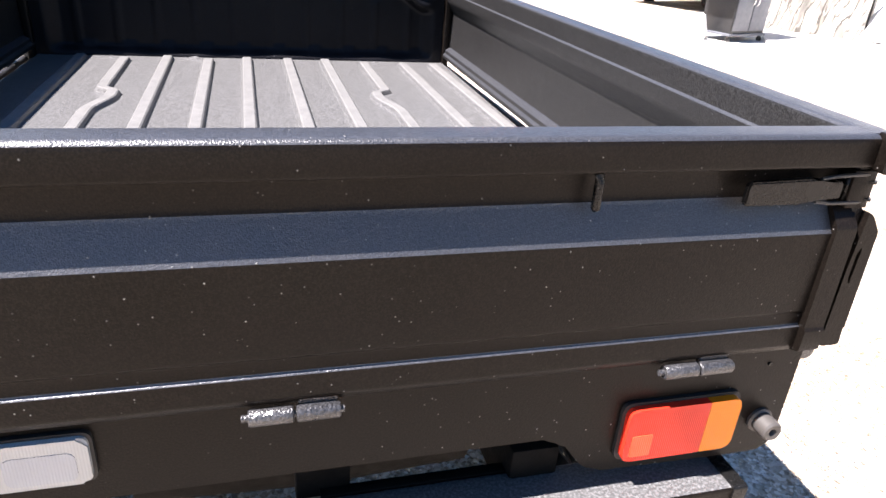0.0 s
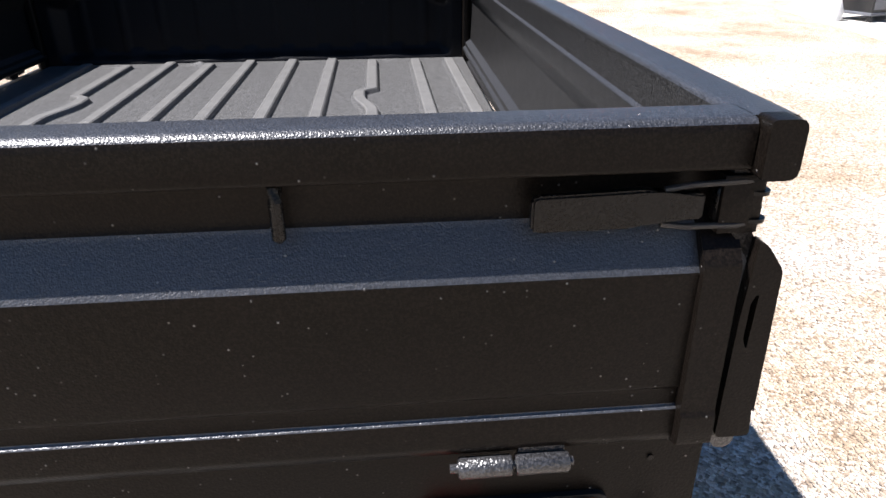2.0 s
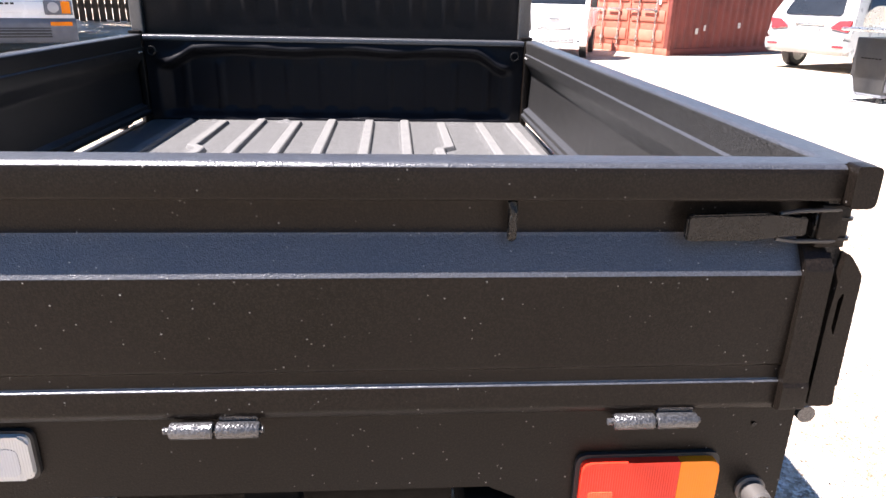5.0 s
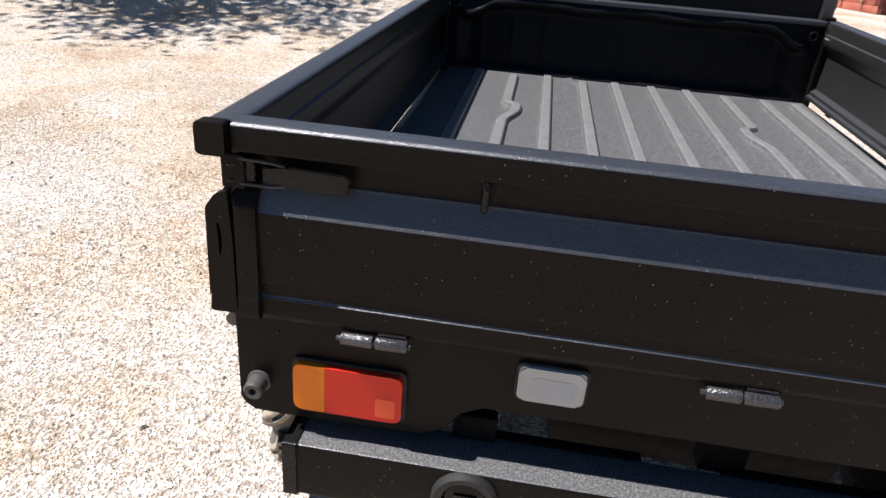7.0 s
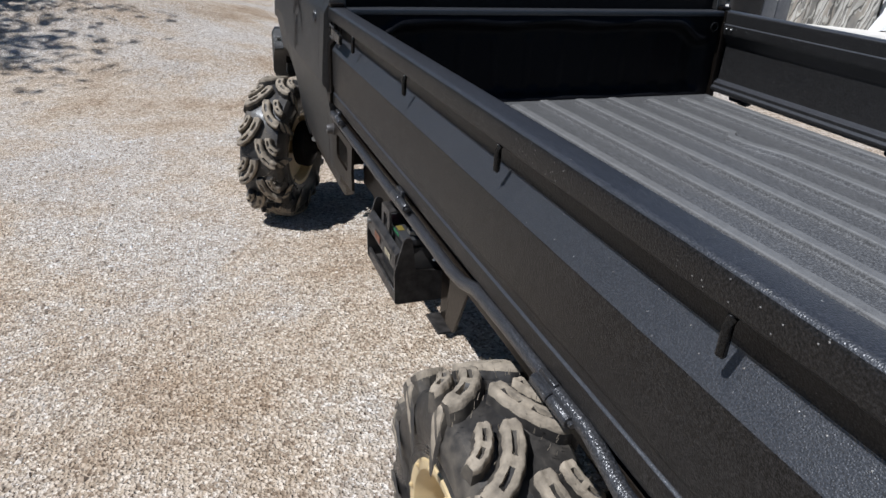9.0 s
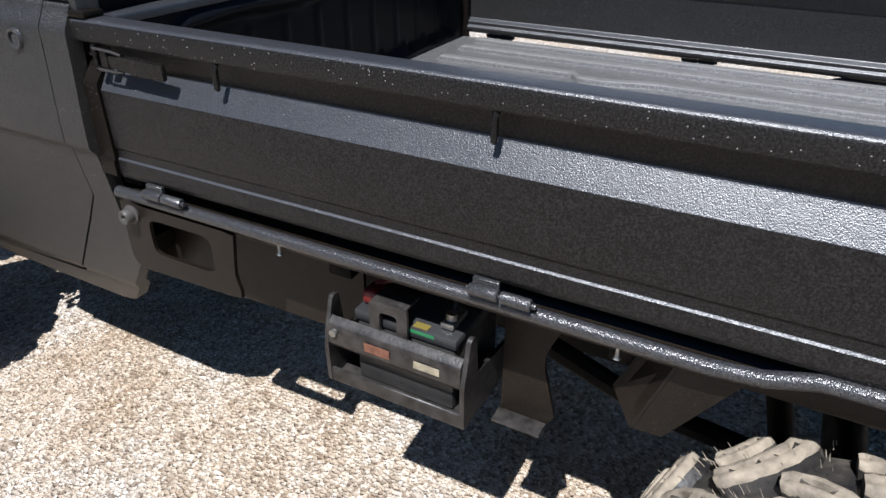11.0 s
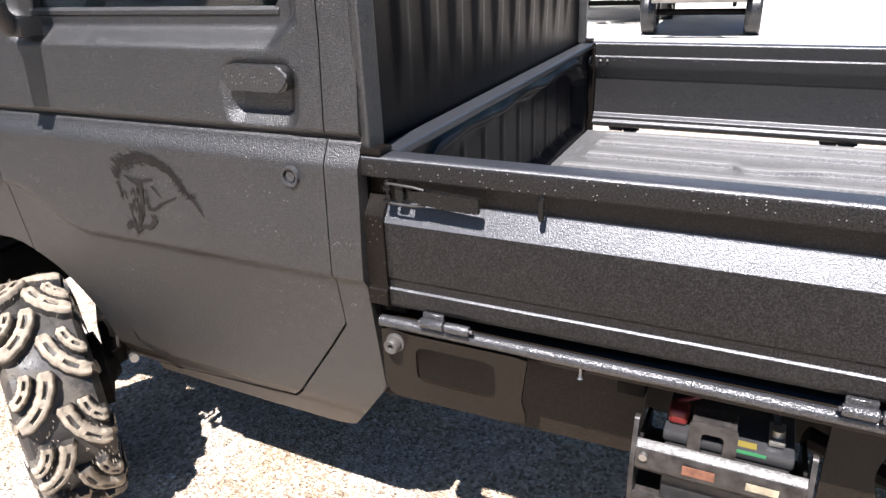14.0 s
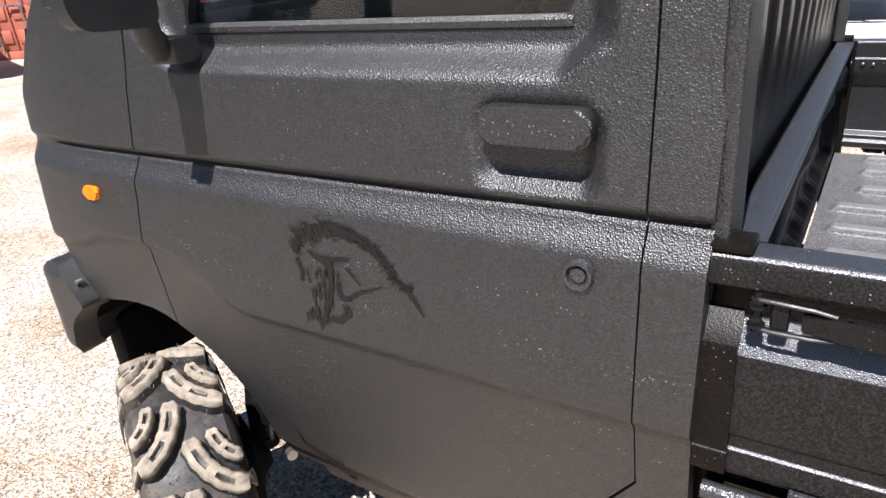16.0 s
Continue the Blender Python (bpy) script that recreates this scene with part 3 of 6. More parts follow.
def tailgate():
    bm = bmesh.new()
    prism(bm, gate_outline(lambda d: -0.02 + d), "x", -0.6835, 0.6705, rows=12)
    paint_lit_faces(bm)
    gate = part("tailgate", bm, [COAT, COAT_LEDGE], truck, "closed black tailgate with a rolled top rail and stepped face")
    for s in (-1, 1):
        # folded end strap, proud of the face
        tuck = 0.008 if s > 0 else 0.0
        prof = rounded([(-0.024, 0.952), (-0.026, 0.815), (-0.029, 0.812), (-0.029, 0.782), (-0.016, 0.778), (0.012, 0.778), (0.014, 0.99), (0.006, 0.99)], 0.004, 2)
        part("end_strap", prism(bmesh.new(), prof, "x", s * 0.655 - tuck, s * 0.6850 - tuck), COAT, gate)
        hook(gate, (0.333 if s > 0 else -0.355, -0.004, 0.982), (0, -1, 0))
        latch(gate, (0.514 if s > 0 else -0.530, -0.012, 0.996), (s * 0.645 - tuck * 0.4, -0.010, 0.998), (0, -1, 0))
    for x in (-0.489, 0.018, 0.509):
        hinge(gate, (x, -0.020, 0.766), (1, 0, 0), (0, -1, 0))
    return gate


tailgate()


def side_gate(s):
    bm = bmesh.new()
    prism(bm, gate_outline(lambda d: s * (0.722 - d)), "y", -0.012, 1.968, rows=16)
    paint_lit_faces(bm, Vector((-1, 0, 0)) if s > 0 else None)
    gate = part("side_gate", bm, [COAT_FLANK, COAT_LEDGE, COAT_SUNLIT], truck, "closed black drop side with a rolled top rail and sloping ledge")
    # rail end cap at the tail
    side = 0.726 if s < 0 else 0.713
    prof = rounded([(s * side, 1.066, 0.008), (s * side, 1.022, 0.008), (s * 0.6865, 1.022, 0.004), (s * 0.6865, 1.066, 0.004)], 0.004, 3)
    part("rail_cap", prism(bmesh.new(), prof, "y", -0.034, -0.0125), COAT, gate)
    part("end_block", boxed((s * 0.670, -0.016, 0.974), (s * 0.702, 0.02, 1.021), 0.002), COAT, gate)
    # rear end plate with its slit
    near = 0.689 if s < 0 else 0.698
    out = rounded([(s * (near + 0.004), 0.972), (s * 0.710, 0.966), (s * 0.725, 0.945), (s * 0.725, 0.818), (s * 0.728, 0.812), (s * 0.728, 0.784), (s * near, 0.784), (s * near, 0.90)], 0.005, 3)
    order = sorted(range(len(out)), key=lambda i: math.atan2(out[i][1] - 0.9, (out[i][0] - s * 0.708)))
    o2 = [out[i] for i in order]
    h2 = [(s * 0.708 + 0.0035 * max(-1, min(1, 1.5 * math.cos(a))), 0.900 + 0.024 * max(-1, min(1, 1.5 * math.sin(a)))) for a in (math.atan2(p[1] - 0.9, p[0] - s * 0.708) for p in o2)]
    part("end_plate", ring_plate(bmesh.new(), o2, h2, "y", -0.024, -0.0125), COAT, gate)
    part("front_strap", prism(bmesh.new(), [(s * (0.722 - d), z) for d, z in rounded([(-0.004, 0.955), (-0.004, 0.815), (-0.008, 0.812), (-0.008, 0.782), (0.010, 0.778), (0.040, 0.778), (0.030, 0.99), (0.026, 0.99)], 0.003, 2)], "y", 1.930, 1.9695), COAT, gate)
    for y in (0.215, 0.697, 1.171, 1.644):
        hook(gate, (s * 0.714, y, 0.984), (s, 0, 0))
    latch(gate, (s * 0.732, 1.742, 1.001), (s * 0.726, 1.872, 1.003), (s, 0, 0))
    for y in (1.816, 1.148, 0.45):
        hinge(gate, (s * 0.731, y, 0.763), (0, 1, 0), (s, 0, 0))
    # rivets inside near the front
    bm = bmesh.new()
    for y in (1.895, 1.872):
        tube(bm, [(s * 0.678, y, 1.005), (s * 0.670, y, 1.005), (s * 0.668, y, 1.005)], [0.004, 0.004, 0.002], 10)
    part("rivet", bm, ZINC, gate, "pair of bare metal rivets")
    if s > 0:
        # this side stands toed in at the tail, splayed at the cab
        gate.matrix_basis = pose(0.70, 0.75, 0, 0, 0, -1.1) @ pose(-0.70, -0.75, 0)
    return gate


side_gate(-1)
side_gate(1)


def front_wall():
    right = 0.692

    def face(x, z):
        ax = abs(x - 0.01)
        # pressed pocket under a dented rolled lip, its upper corners cut off
        top = 1.012 - 0.055 * smooth(0.50, 0.62, ax) + 0.004 * math.sin(x * 17 + 1.0)
        edge = smooth(0.650, 0.600, ax) * smooth(top + 0.010, top - 0.025, z) * smooth(0.765, 0.80, z)
        y = 1.932 + 0.034 * edge
        for k in range(10):
            c = -0.545 + 0.1235 * k
            y -= 0.0035 * (1 - smooth(0.005, 0.018, abs(x - c))) * edge * smooth(0.985, 0.955, z)
            # small feet where the ribs meet the floor
            y -= 0.006 * (1 - smooth(0.014, 0.030, abs(x - c - 0.03))) * (1 - smooth(0.795, 0.815, z)) * edge
        # the lip bulges and carries old dents
        y -= 0.012 * math.exp(-((z - top - 0.010) / 0.017) ** 2) * smooth(0.66, 0.60, ax)
        y += 0.006 * noise.noise((x * 9, z * 20, 3.1)) * smooth(0.96, 1.0, z) * smooth(1.05, 1.035, z)
        return (x, y, z)
    bm = bmesh.new()
    sheet(bm, steps(-0.672, right, 240), steps(0.762, 1.045, 60), face)
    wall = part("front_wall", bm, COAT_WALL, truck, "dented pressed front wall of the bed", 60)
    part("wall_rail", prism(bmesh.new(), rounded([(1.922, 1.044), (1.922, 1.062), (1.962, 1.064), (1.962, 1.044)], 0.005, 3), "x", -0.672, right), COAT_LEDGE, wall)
    part("wall_back", boxed((-0.672, 1.968, 0.70), (right, 1.9705, 1.044)), COAT, wall)
    for s, ring, post in ((-1, 0.645, 0.674), (1, 0.659, 0.694)):
        bm = bmesh.new()
        pts = [(s * ring + 0.014 * math.cos(a), 1.920, 1.008 + 0.014 * math.sin(a)) for a in steps(0, math.tau, 20)]
        tube(bm, pts, 0.0035, 8, False)
        part("lashing_ring", bm, COAT_SMOOTH, wall)
        prof = rounded([(s * post, 1.914), (s * post, 1.966), (s * (post + 0.022), 1.966), (s * (post + 0.022), 1.914)], 0.005, 3)
        part("corner_post", prism(bmesh.new(), prof, "z", 0.752, 1.062), COAT, truck)


front_wall()


def bed_frame():
    """Longitudinal tubes and cross sills that carry the bed, and what hangs below."""
    for s in (-1, 1):
        pts = [(s * 0.718, 1.955, 0.742), (s * 0.718, 0.86, 0.740), (s * 0.718, 0.80, 0.746), (s * 0.718, 0.74, 0.764), (s * 0.718, 0.60, 0.768), (s * 0.718, 0.38, 0.766), (s * 0.718, 0.30, 0.744), (s * 0.718, 0.02, 0.742)]
        part("side_tube", tube(bmesh.new(), pts, 0.0115, 14), COAT_GRIT, truck, "thick coated steel side tube")
        part("side_sill", boxed((s * 0.652, 0.02, 0.708), (s * 0.701, 1.955, 0.746), 0.004), COAT_LOW, truck)
        part("frame_rail", boxed((s * 0.30, 0.03, 0.52), (s * 0.37, 2.6, 0.62), 0.006), CHASSIS, truck)
        bm = tube(bmesh.new(), [(s * 0.45, 0.05, 0.47), (s * 0.45, 0.35, 0.40), (s * 0.45, 0.62, 0.375), (s * 0.45, 0.95, 0.41), (s * 0.45, 1.2, 0.50)], 0.022, 8)
        part("leaf_spring", bm, CHASSIS, truck)
        part("shock_absorber", tube(bmesh.new(), [(s * 0.40, 0.72, 0.36), (s * 0.36, 0.80, 0.66)], 0.022, 12), CHASSIS, truck)
    for y in (0.10, 0.45, 0.98, 1.50, 1.90):
        part("cross_sill", boxed((-0.640, y - 0.025, 0.64), (0.640, y + 0.025, 0.745), 0.004), CHASSIS, truck)
    part("rear_axle", tube(bmesh.new(), [(-0.68, 0.61, 0.316), (-0.15, 0.61, 0.316), (0.15, 0.61, 0.316), (0.68, 0.61, 0.316)], 0.04, 14), CHASSIS, truck)
    bm = bmesh.new()
    lathe(bm, [(0.02, -0.13), (0.09, -0.10), (0.13, 0.0), (0.09, 0.10), (0.02, 0.13)], 20, "x", closed=False)
    d = part("differential", bm, CHASSIS, truck)
    d.matrix_basis = pose(0.05, 0.61, 0.316)
    part("front_axle", tube(bmesh.new(), [(-0.68, 2.99, 0.33), (0.68, 2.99, 0.33)], 0.035, 12), CHASSIS, truck)
    bm = bmesh.new()
    lathe(bm, [(0.01, -0.26), (0.08, -0.25), (0.09, 0.0), (0.08, 0.25), (0.01, 0.26)], 18, "x", closed=False)
    mf = part("muffler", bm, CHASSIS, truck)
    mf.matrix_basis = pose(0.05, 0.27, 0.50)
    part("tow_plate", boxed((0.02, 0.06, 0.56), (0.09, 0.10, 0.68), 0.003), CHASSIS, truck)
    part("wiring", tube(bmesh.new(), [(-0.33, 0.03, 0.66), (-0.30, 0.05, 0.63), (-0.32, 0.08, 0.60), (-0.30, 0.12, 0.57)], 0.006, 6), BRASS, truck, "brown cable loop")
    part("fuel_tank", boxed((0.30, 1.1, 0.36), (0.62, 1.75, 0.60), 0.03, 3), CHASSIS, truck)
    part("engine_tray", boxed((-0.28, 1.0, 0.34), (0.25, 2.1, 0.56), 0.03, 3), CHASSIS, truck)


bed_frame()


def rear_panel():
    # the pressed panel under the tailgate, notched in the middle
    wide = 0.688
    half = [(0.345, 0.664, 0.02), (0.395, 0.598, 0.02), (0.63, 0.592, 0.01), (0.704, 0.594, 0.022), (0.704, 0.775, 0.006)]
    pts = rounded([*[(min(x, wide), z, r) for x, z, r in half], *[(-x, z, r) for x, z, r in reversed(half)]], 0.01, 4)
    bm = bmesh.new()
    prism(bm, pts, "y", 0.0, 0.016)
    bmesh.ops.bevel(bm, geom=[e for e in bm.edges if all(abs(v.co.y) < 1e-6 for v in e.verts)], offset=0.004, segments=2, affect="EDGES")
    panel = part("rear_panel", bm, COAT, truck, "black panel below the tailgate, notched in the middle")
    for s in (-1, 1):
        dx = -0.013 if s > 0 else 0.0
        part("panel_return", boxed((s * 0.690 + dx, 0.012, 0.597), (s * 0.704 + dx, 0.20, 0.745), 0.004), COAT, panel)
        # lamp: bezel, red and amber lens
        part("lamp_bezel", prism(bmesh.new(), rrect(s * 0.5285 + dx, 0.664, 0.176, 0.092, 0.015, 5), "y", -0.006, 0.004), RUBBER_SEAL, panel)
        def lobe(x0, x1, r0, r1):
            z0, z1 = 0.6225, 0.7055
            prof = rounded([(x0, z0, r0), (x1, z0, r1), (x1, z1, r1), (x0, z1, r0)], 0.002, 5)
            b = prism(bmesh.new(), prof, "y", -0.017, -0.0055)
            bmesh.ops.bevel(b, geom=[e for e in b.edges if all(v.co.y < -0.016 for v in e.verts)], offset=0.003, segments=2, affect="EDGES", clamp_overlap=True)
            return b
        lamp = part("tail_lamp", lobe(s * 0.4455 + dx, s * 0.5630 + dx, 0.014, 0.001), LENS_RED, panel, "red plastic tail lamp lens")
        part("indicator_lens", lobe(s * 0.5635 + dx, s * 0.6120 + dx, 0.001, 0.014), LENS_AMBER, lamp, "amber indicator lens")
        part("reflector", prism(bmesh.new(), rrect(s * 0.470 + dx, 0.648, 0.030, 0.034, 0.003, 3), "y", -0.0178, -0.0171), LENS_PALE, lamp)
        bm = bmesh.new()
        lathe(bm, [(0.0035, 0.0), (0.0045, -0.026), (0.006, -0.030), (0.0125, -0.031), (0.015, -0.028), (0.0155, -0.006), (0.019, -0.004), (0.019, 0.002)], 22, "y", closed=False)
        o = part("rubber_stop", bm, RUBBER_GREY, panel, "round hollow rubber gate stop")
        o.matrix_basis = pose(s * 0.672 + dx * 1.6, 0, 0.651)
        bm = tube(bmesh.new(), [(s * 0.704 + dx, 0.05, 0.70), (s * 0.722 + dx, 0.05, 0.70)], 0.010, 14)
        part("side_stop", bm, RUBBER_SEAL, panel)
    part("lamp_bezel", prism(bmesh.new(), rrect(-0.233, 0.7285, 0.102, 0.064, 0.012, 5), "y", -0.006, 0.004), RUBBER_SEAL, panel)
    b = prism(bmesh.new(), rrect(-0.233, 0.7285, 0.095, 0.057, 0.010, 5), "y", -0.013, -0.0055)
    bmesh.ops.bevel(b, geom=[e for e in b.edges if all(v.co.y < -0.012 for v in e.verts)], offset=0.003, segments=2, affect="EDGES", clamp_overlap=True)
    rev = part("reverse_lamp", b, LENS_CLEAR, panel, "clear frosted reversing lamp")
    part("lamp_window", prism(bmesh.new(), rrect(-0.231, 0.724, 0.066, 0.036, 0.010, 4), "y", -0.0136, -0.0125), LENS_WHITE, rev)
    for x, z in ((-0.64, 0.745), (0.64, 0.745)):
        part("panel_screw", tube(bmesh.new(), [(x, 0.001, z), (x, -0.002, z)], 0.003, 8), COAT_SMOOTH, panel)


rear_panel()


def bumper():
    bm = prism(bmesh.new(), rounded([(-0.045, 0.574, 0.006), (-0.045, 0.474, 0.006), (0.045, 0.474, 0.006), (0.045, 0.574, 0.006)], 0.006, 3), "x", -0.600, 0.600)
    # sunlight on the top face painted with the paler bed-liner colour
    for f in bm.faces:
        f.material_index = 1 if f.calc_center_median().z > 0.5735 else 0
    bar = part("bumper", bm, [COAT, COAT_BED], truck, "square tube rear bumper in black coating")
    for s in (-1, 1):
        part("bumper_cap", prism(bmesh.new(), rounded([(-0.048, 0.577), (-0.048, 0.471), (0.048, 0.471), (0.048, 0.577)], 0.006, 3), "x", s * 0.600, s * 0.622), COAT_SMOOTH, bar)
        part("bumper_arm", boxed((s * 0.31, 0.03, 0.49), (s * 0.36, 0.12, 0.56), 0.004), CHASSIS, bar)
        bm = bmesh.new()
        lathe(bm, [(0.052, 0.0), (0.052, -0.006), (0.047, -0.012), (0.036, -0.010), (0.034, 0.0)], 36, "y")
        b = part("grommet", bm, RUBBER_SEAL, bar, "round black rubber grommet")
        b.matrix_basis = pose(s * 0.335, -0.045, 0.525)
        bm = bmesh.new()
        lathe(bm, [(0.001, -0.004), (0.030, -0.004), (0.033, -0.002), (0.033, 0.0)], 30, "y", closed=False)
        box(bm, (-0.018, -0.010, 0.006), (0.018, -0.003, 0.013), 0.002)
        box(bm, (-0.020, -0.009, -0.016), (0.020, -0.003, 0.003), 0.003)
        c = part("sensor", bm, COAT_SMOOTH, bar)
        c.matrix_basis = pose(s * 0.335, -0.047, 0.525)
    for x in (-0.20, 0.18):
        part("bumper_step", boxed((x - 0.13, 0.0455, 0.569), (x + 0.13, 0.062, 0.575), 0.001), CHASSIS, bar)


bumper()


# ---- the truck: wheels ----
TYRE_R, TYRE_W = 0.318, 0.195


def wheel_meshes():
    h = TYRE_W / 2
    wall = [(0.158, 0.080), (0.166, 0.088), (0.176, h - 0.007)] + [(r + d, h - 0.006 + e) for r in (0.180, 0.186, 0.192) for d, e in ((0.0, 0.0), (0.002, 0.0012), (0.004, 0.0))] + [(0.215, h), (0.250, h + 0.002), (0.272, h - 0.006)]
    top = [(0.286, 0.080), (0.292, 0.05), (0.295, 0.02)]
    prof = [(r, -a) for r, a in wall + top] + [(r, a) for r, a in reversed(wall + top)]
    tyre = lathe(bmesh.new(), prof, 72)

    def put(s, a, lift):
        k = abs(s)
        r = 0.295 - 1.4 * max(0.0, k - 0.03) ** 2 - 34.0 * max(0.0, k - 0.078) ** 2 + lift * (1 - 0.3 * smooth(0.085, 0.115, k))
        return Vector((s if k < 0.1 else math.copysign(0.1 + (k - 0.1) * 0.35, s), r * math.sin(a), r * math.cos(a)))

    def lug(path, width, tall, flip):
        """A hooked block laid on the tread, with sunk sipes along its top."""
        bm = bmesh.new()
        rows, n = [], len(path)
        for i, (s, a) in enumerate(path):
            s0, a0 = path[max(i - 1, 0)]
            s1, a1 = path[min(i + 1, n - 1)]
            t = Vector((s1 - s0, (a1 - a0) * 0.30)).normalized()
            nx, na = -t.y, t.x / 0.30
            w = width * (0.74 if i in (0, n - 1) else 1.0 + 0.07 * math.sin(i * 2.1))
            row = []
            pit = i in (3, 4, 5, 9, 10, 11) and n > 6
            for f, l in ((-0.90, -0.014), (-0.64, tall * 0.55), (-0.52, tall - 0.002), (-0.42, tall), (-0.20, tall), (-0.13, tall - 0.009), (0.13, tall - 0.009), (0.20, tall), (0.42, tall), (0.52, tall - 0.002), (0.64, tall * 0.55), (0.90, -0.014)):
                if not pit and abs(f) == 0.13:
                    l = tall - 0.001
                row.append(bm.verts.new(put(flip * (s + nx * f * w), a + na * f * w, l)))
            rows.append(row)
        k = len(rows[0])
        for p, q in zip(rows, rows[1:]):
            for j in range(k - 1):
                bm.faces.new((p[j], p[j + 1], q[j + 1], q[j])).material_index = 0 if j in (0, k - 2) or (j == k // 2 - 1 and min((v.co.y ** 2 + v.co.z ** 2) ** 0.5 for v in (p[j], p[j + 1], q[j], q[j + 1])) < min((v.co.y ** 2 + v.co.z ** 2) ** 0.5 for v in (p[j - 1], q[j - 1])) - 0.004) else 1
        for row in (rows[0], rows[-1]):
            bm.faces.new(row)
        return bm

    def hooked(s0, s1, a0, a1):
        return [(s0 + (s1 - s0) * u ** 1.7, a0 - (a1 - a0) * (1 - (1 - u) ** 1.5)) for u in steps(0, 1, 15)]
    lugs = []
    for flip in (-1, 1):
        lugs.append(("tread_lug", lug(hooked(0.008, 0.088, 0.0, 0.36), 0.029, 0.028, flip)))
        lugs.append(("tread_lug", lug(hooked(0.050, 0.092, 0.02, 0.22), 0.022, 0.026, flip)))
        lugs.append(("shoulder_lug", lug([(0.097, -0.30), (0.104, -0.34), (0.110, -0.37), (0.114, -0.40)], 0.026, 0.021, flip)))
    rim = bmesh.new()
    lathe(rim, rounded([(0.150, -0.092), (0.170, -0.094), (0.172, -0.082), (0.157, -0.074), (0.148, -0.055), (0.142, 0.05), (0.157, 0.074), (0.172, 0.082), (0.168, 0.089), (0.152, 0.086), (0.134, 0.05), (0.138, -0.055)], 0.004, 2), 60)
    lathe(rim, [(0.028, 0.010), (0.060, 0.022), (0.085, 0.004), (0.110, 0.030), (0.139, 0.038), (0.139, 0.048), (0.10, 0.044), (0.028, 0.030)], 48)
    for k in range(12):
        a = k * math.tau / 12
        bolt(rim, (-0.0935, 0.161 * math.cos(a), 0.161 * math.sin(a)), "x", 0.0045, -0.004)
    hub = bmesh.new()
    lathe(hub, [(0.001, -0.030), (0.022, -0.028), (0.028, -0.020), (0.029, 0.012), (0.001, 0.012)], 24, closed=False)
    for k in range(4):
        a = k * math.tau / 4 + 0.4
        bolt(hub, (0.010, 0.057 * math.cos(a), 0.057 * math.sin(a)), "x", 0.009, -0.014)
    hairs = bmesh.new()
    rng = random.Random(5)
    for k in range(620):
        a, s = rng.uniform(0, math.tau), rng.choice((-1, 1)) * rng.uniform(0.02, 0.09)
        p = put(s, a, 0.016)
        d = Vector((0, p.y, p.z)).normalized()
        e = p + d * rng.uniform(0.008, 0.018) + Vector((rng.uniform(-0.003, 0.003), 0, 0))
        tube(hairs, [p, e], [0.0008, 0.0003], 3, False)
    return tyre, lugs, rim, hub, hairs


def wheels():
    tyre_bm, lug_bms, rim_bm, hub_bm, hair_bm = wheel_meshes()
    first = None
    spots = ((-0.715, 0.61, 0, 0.13), (-0.752, 3.0, -30, 0.32), (0.715, 0.61, 0, 0.2), (0.765, 2.99, -30, 0.7))
    for x, y, steer, spin in spots:
        m = pose(x, y, 0.316, 0, 0, steer) @ pose(0, 0, 0, 0, 0, 0 if x < 0 else 180) @ pose(0, 0, 0, math.degrees(spin))
        if first is None:
            tyre = part("tyre", tyre_bm, RUBBER_SCUFF, truck, "chunky off-road tyre with dusty lugs", 30)
            lug_obs = [part(n, q, [RUBBER_SCUFF, RUBBER_DUST], tyre, "", 40) for n, q in lug_bms]
            rim = part("rim", rim_bm, RIM_TAN, truck, "tan painted steel rim with a bolted ring", 35)
            hub = part("hub", hub_bm, CHASSIS, rim)
            hair = part("moulding_hairs", hair_bm, RUBBER_DUST, tyre)
            first = (tyre, lug_obs, rim, hub, hair)
        else:
            tyre, rim = again(first[0], m, truck), again(first[2], m, truck)
            tyre["label"], rim["label"] = first[0]["label"], first[2]["label"]
            again(first[3], Matrix(), rim)
            hair = again(first[4], Matrix(), tyre)
        hair["kind"] = "stuff"
        tyre.matrix_basis = rim.matrix_basis = m
        for k in range(11):
            for j, src in enumerate(first[1]):
                mm = pose(0, 0, 0, math.degrees((k + (0.5 if j >= 3 else 0.0)) * math.tau / 11))
                # the turn runs against the tread angle
                if tyre is first[0] and k == 0:
                    src.matrix_basis = mm
                else:
                    again(src, mm, tyre)


wheels()


# ---- the truck: cab ----
def crease(y):
    return 0.832 + 0.093 * smooth(2.70, 2.94, y) * (1 - 0.5 * smooth(3.05, 3.25, y))


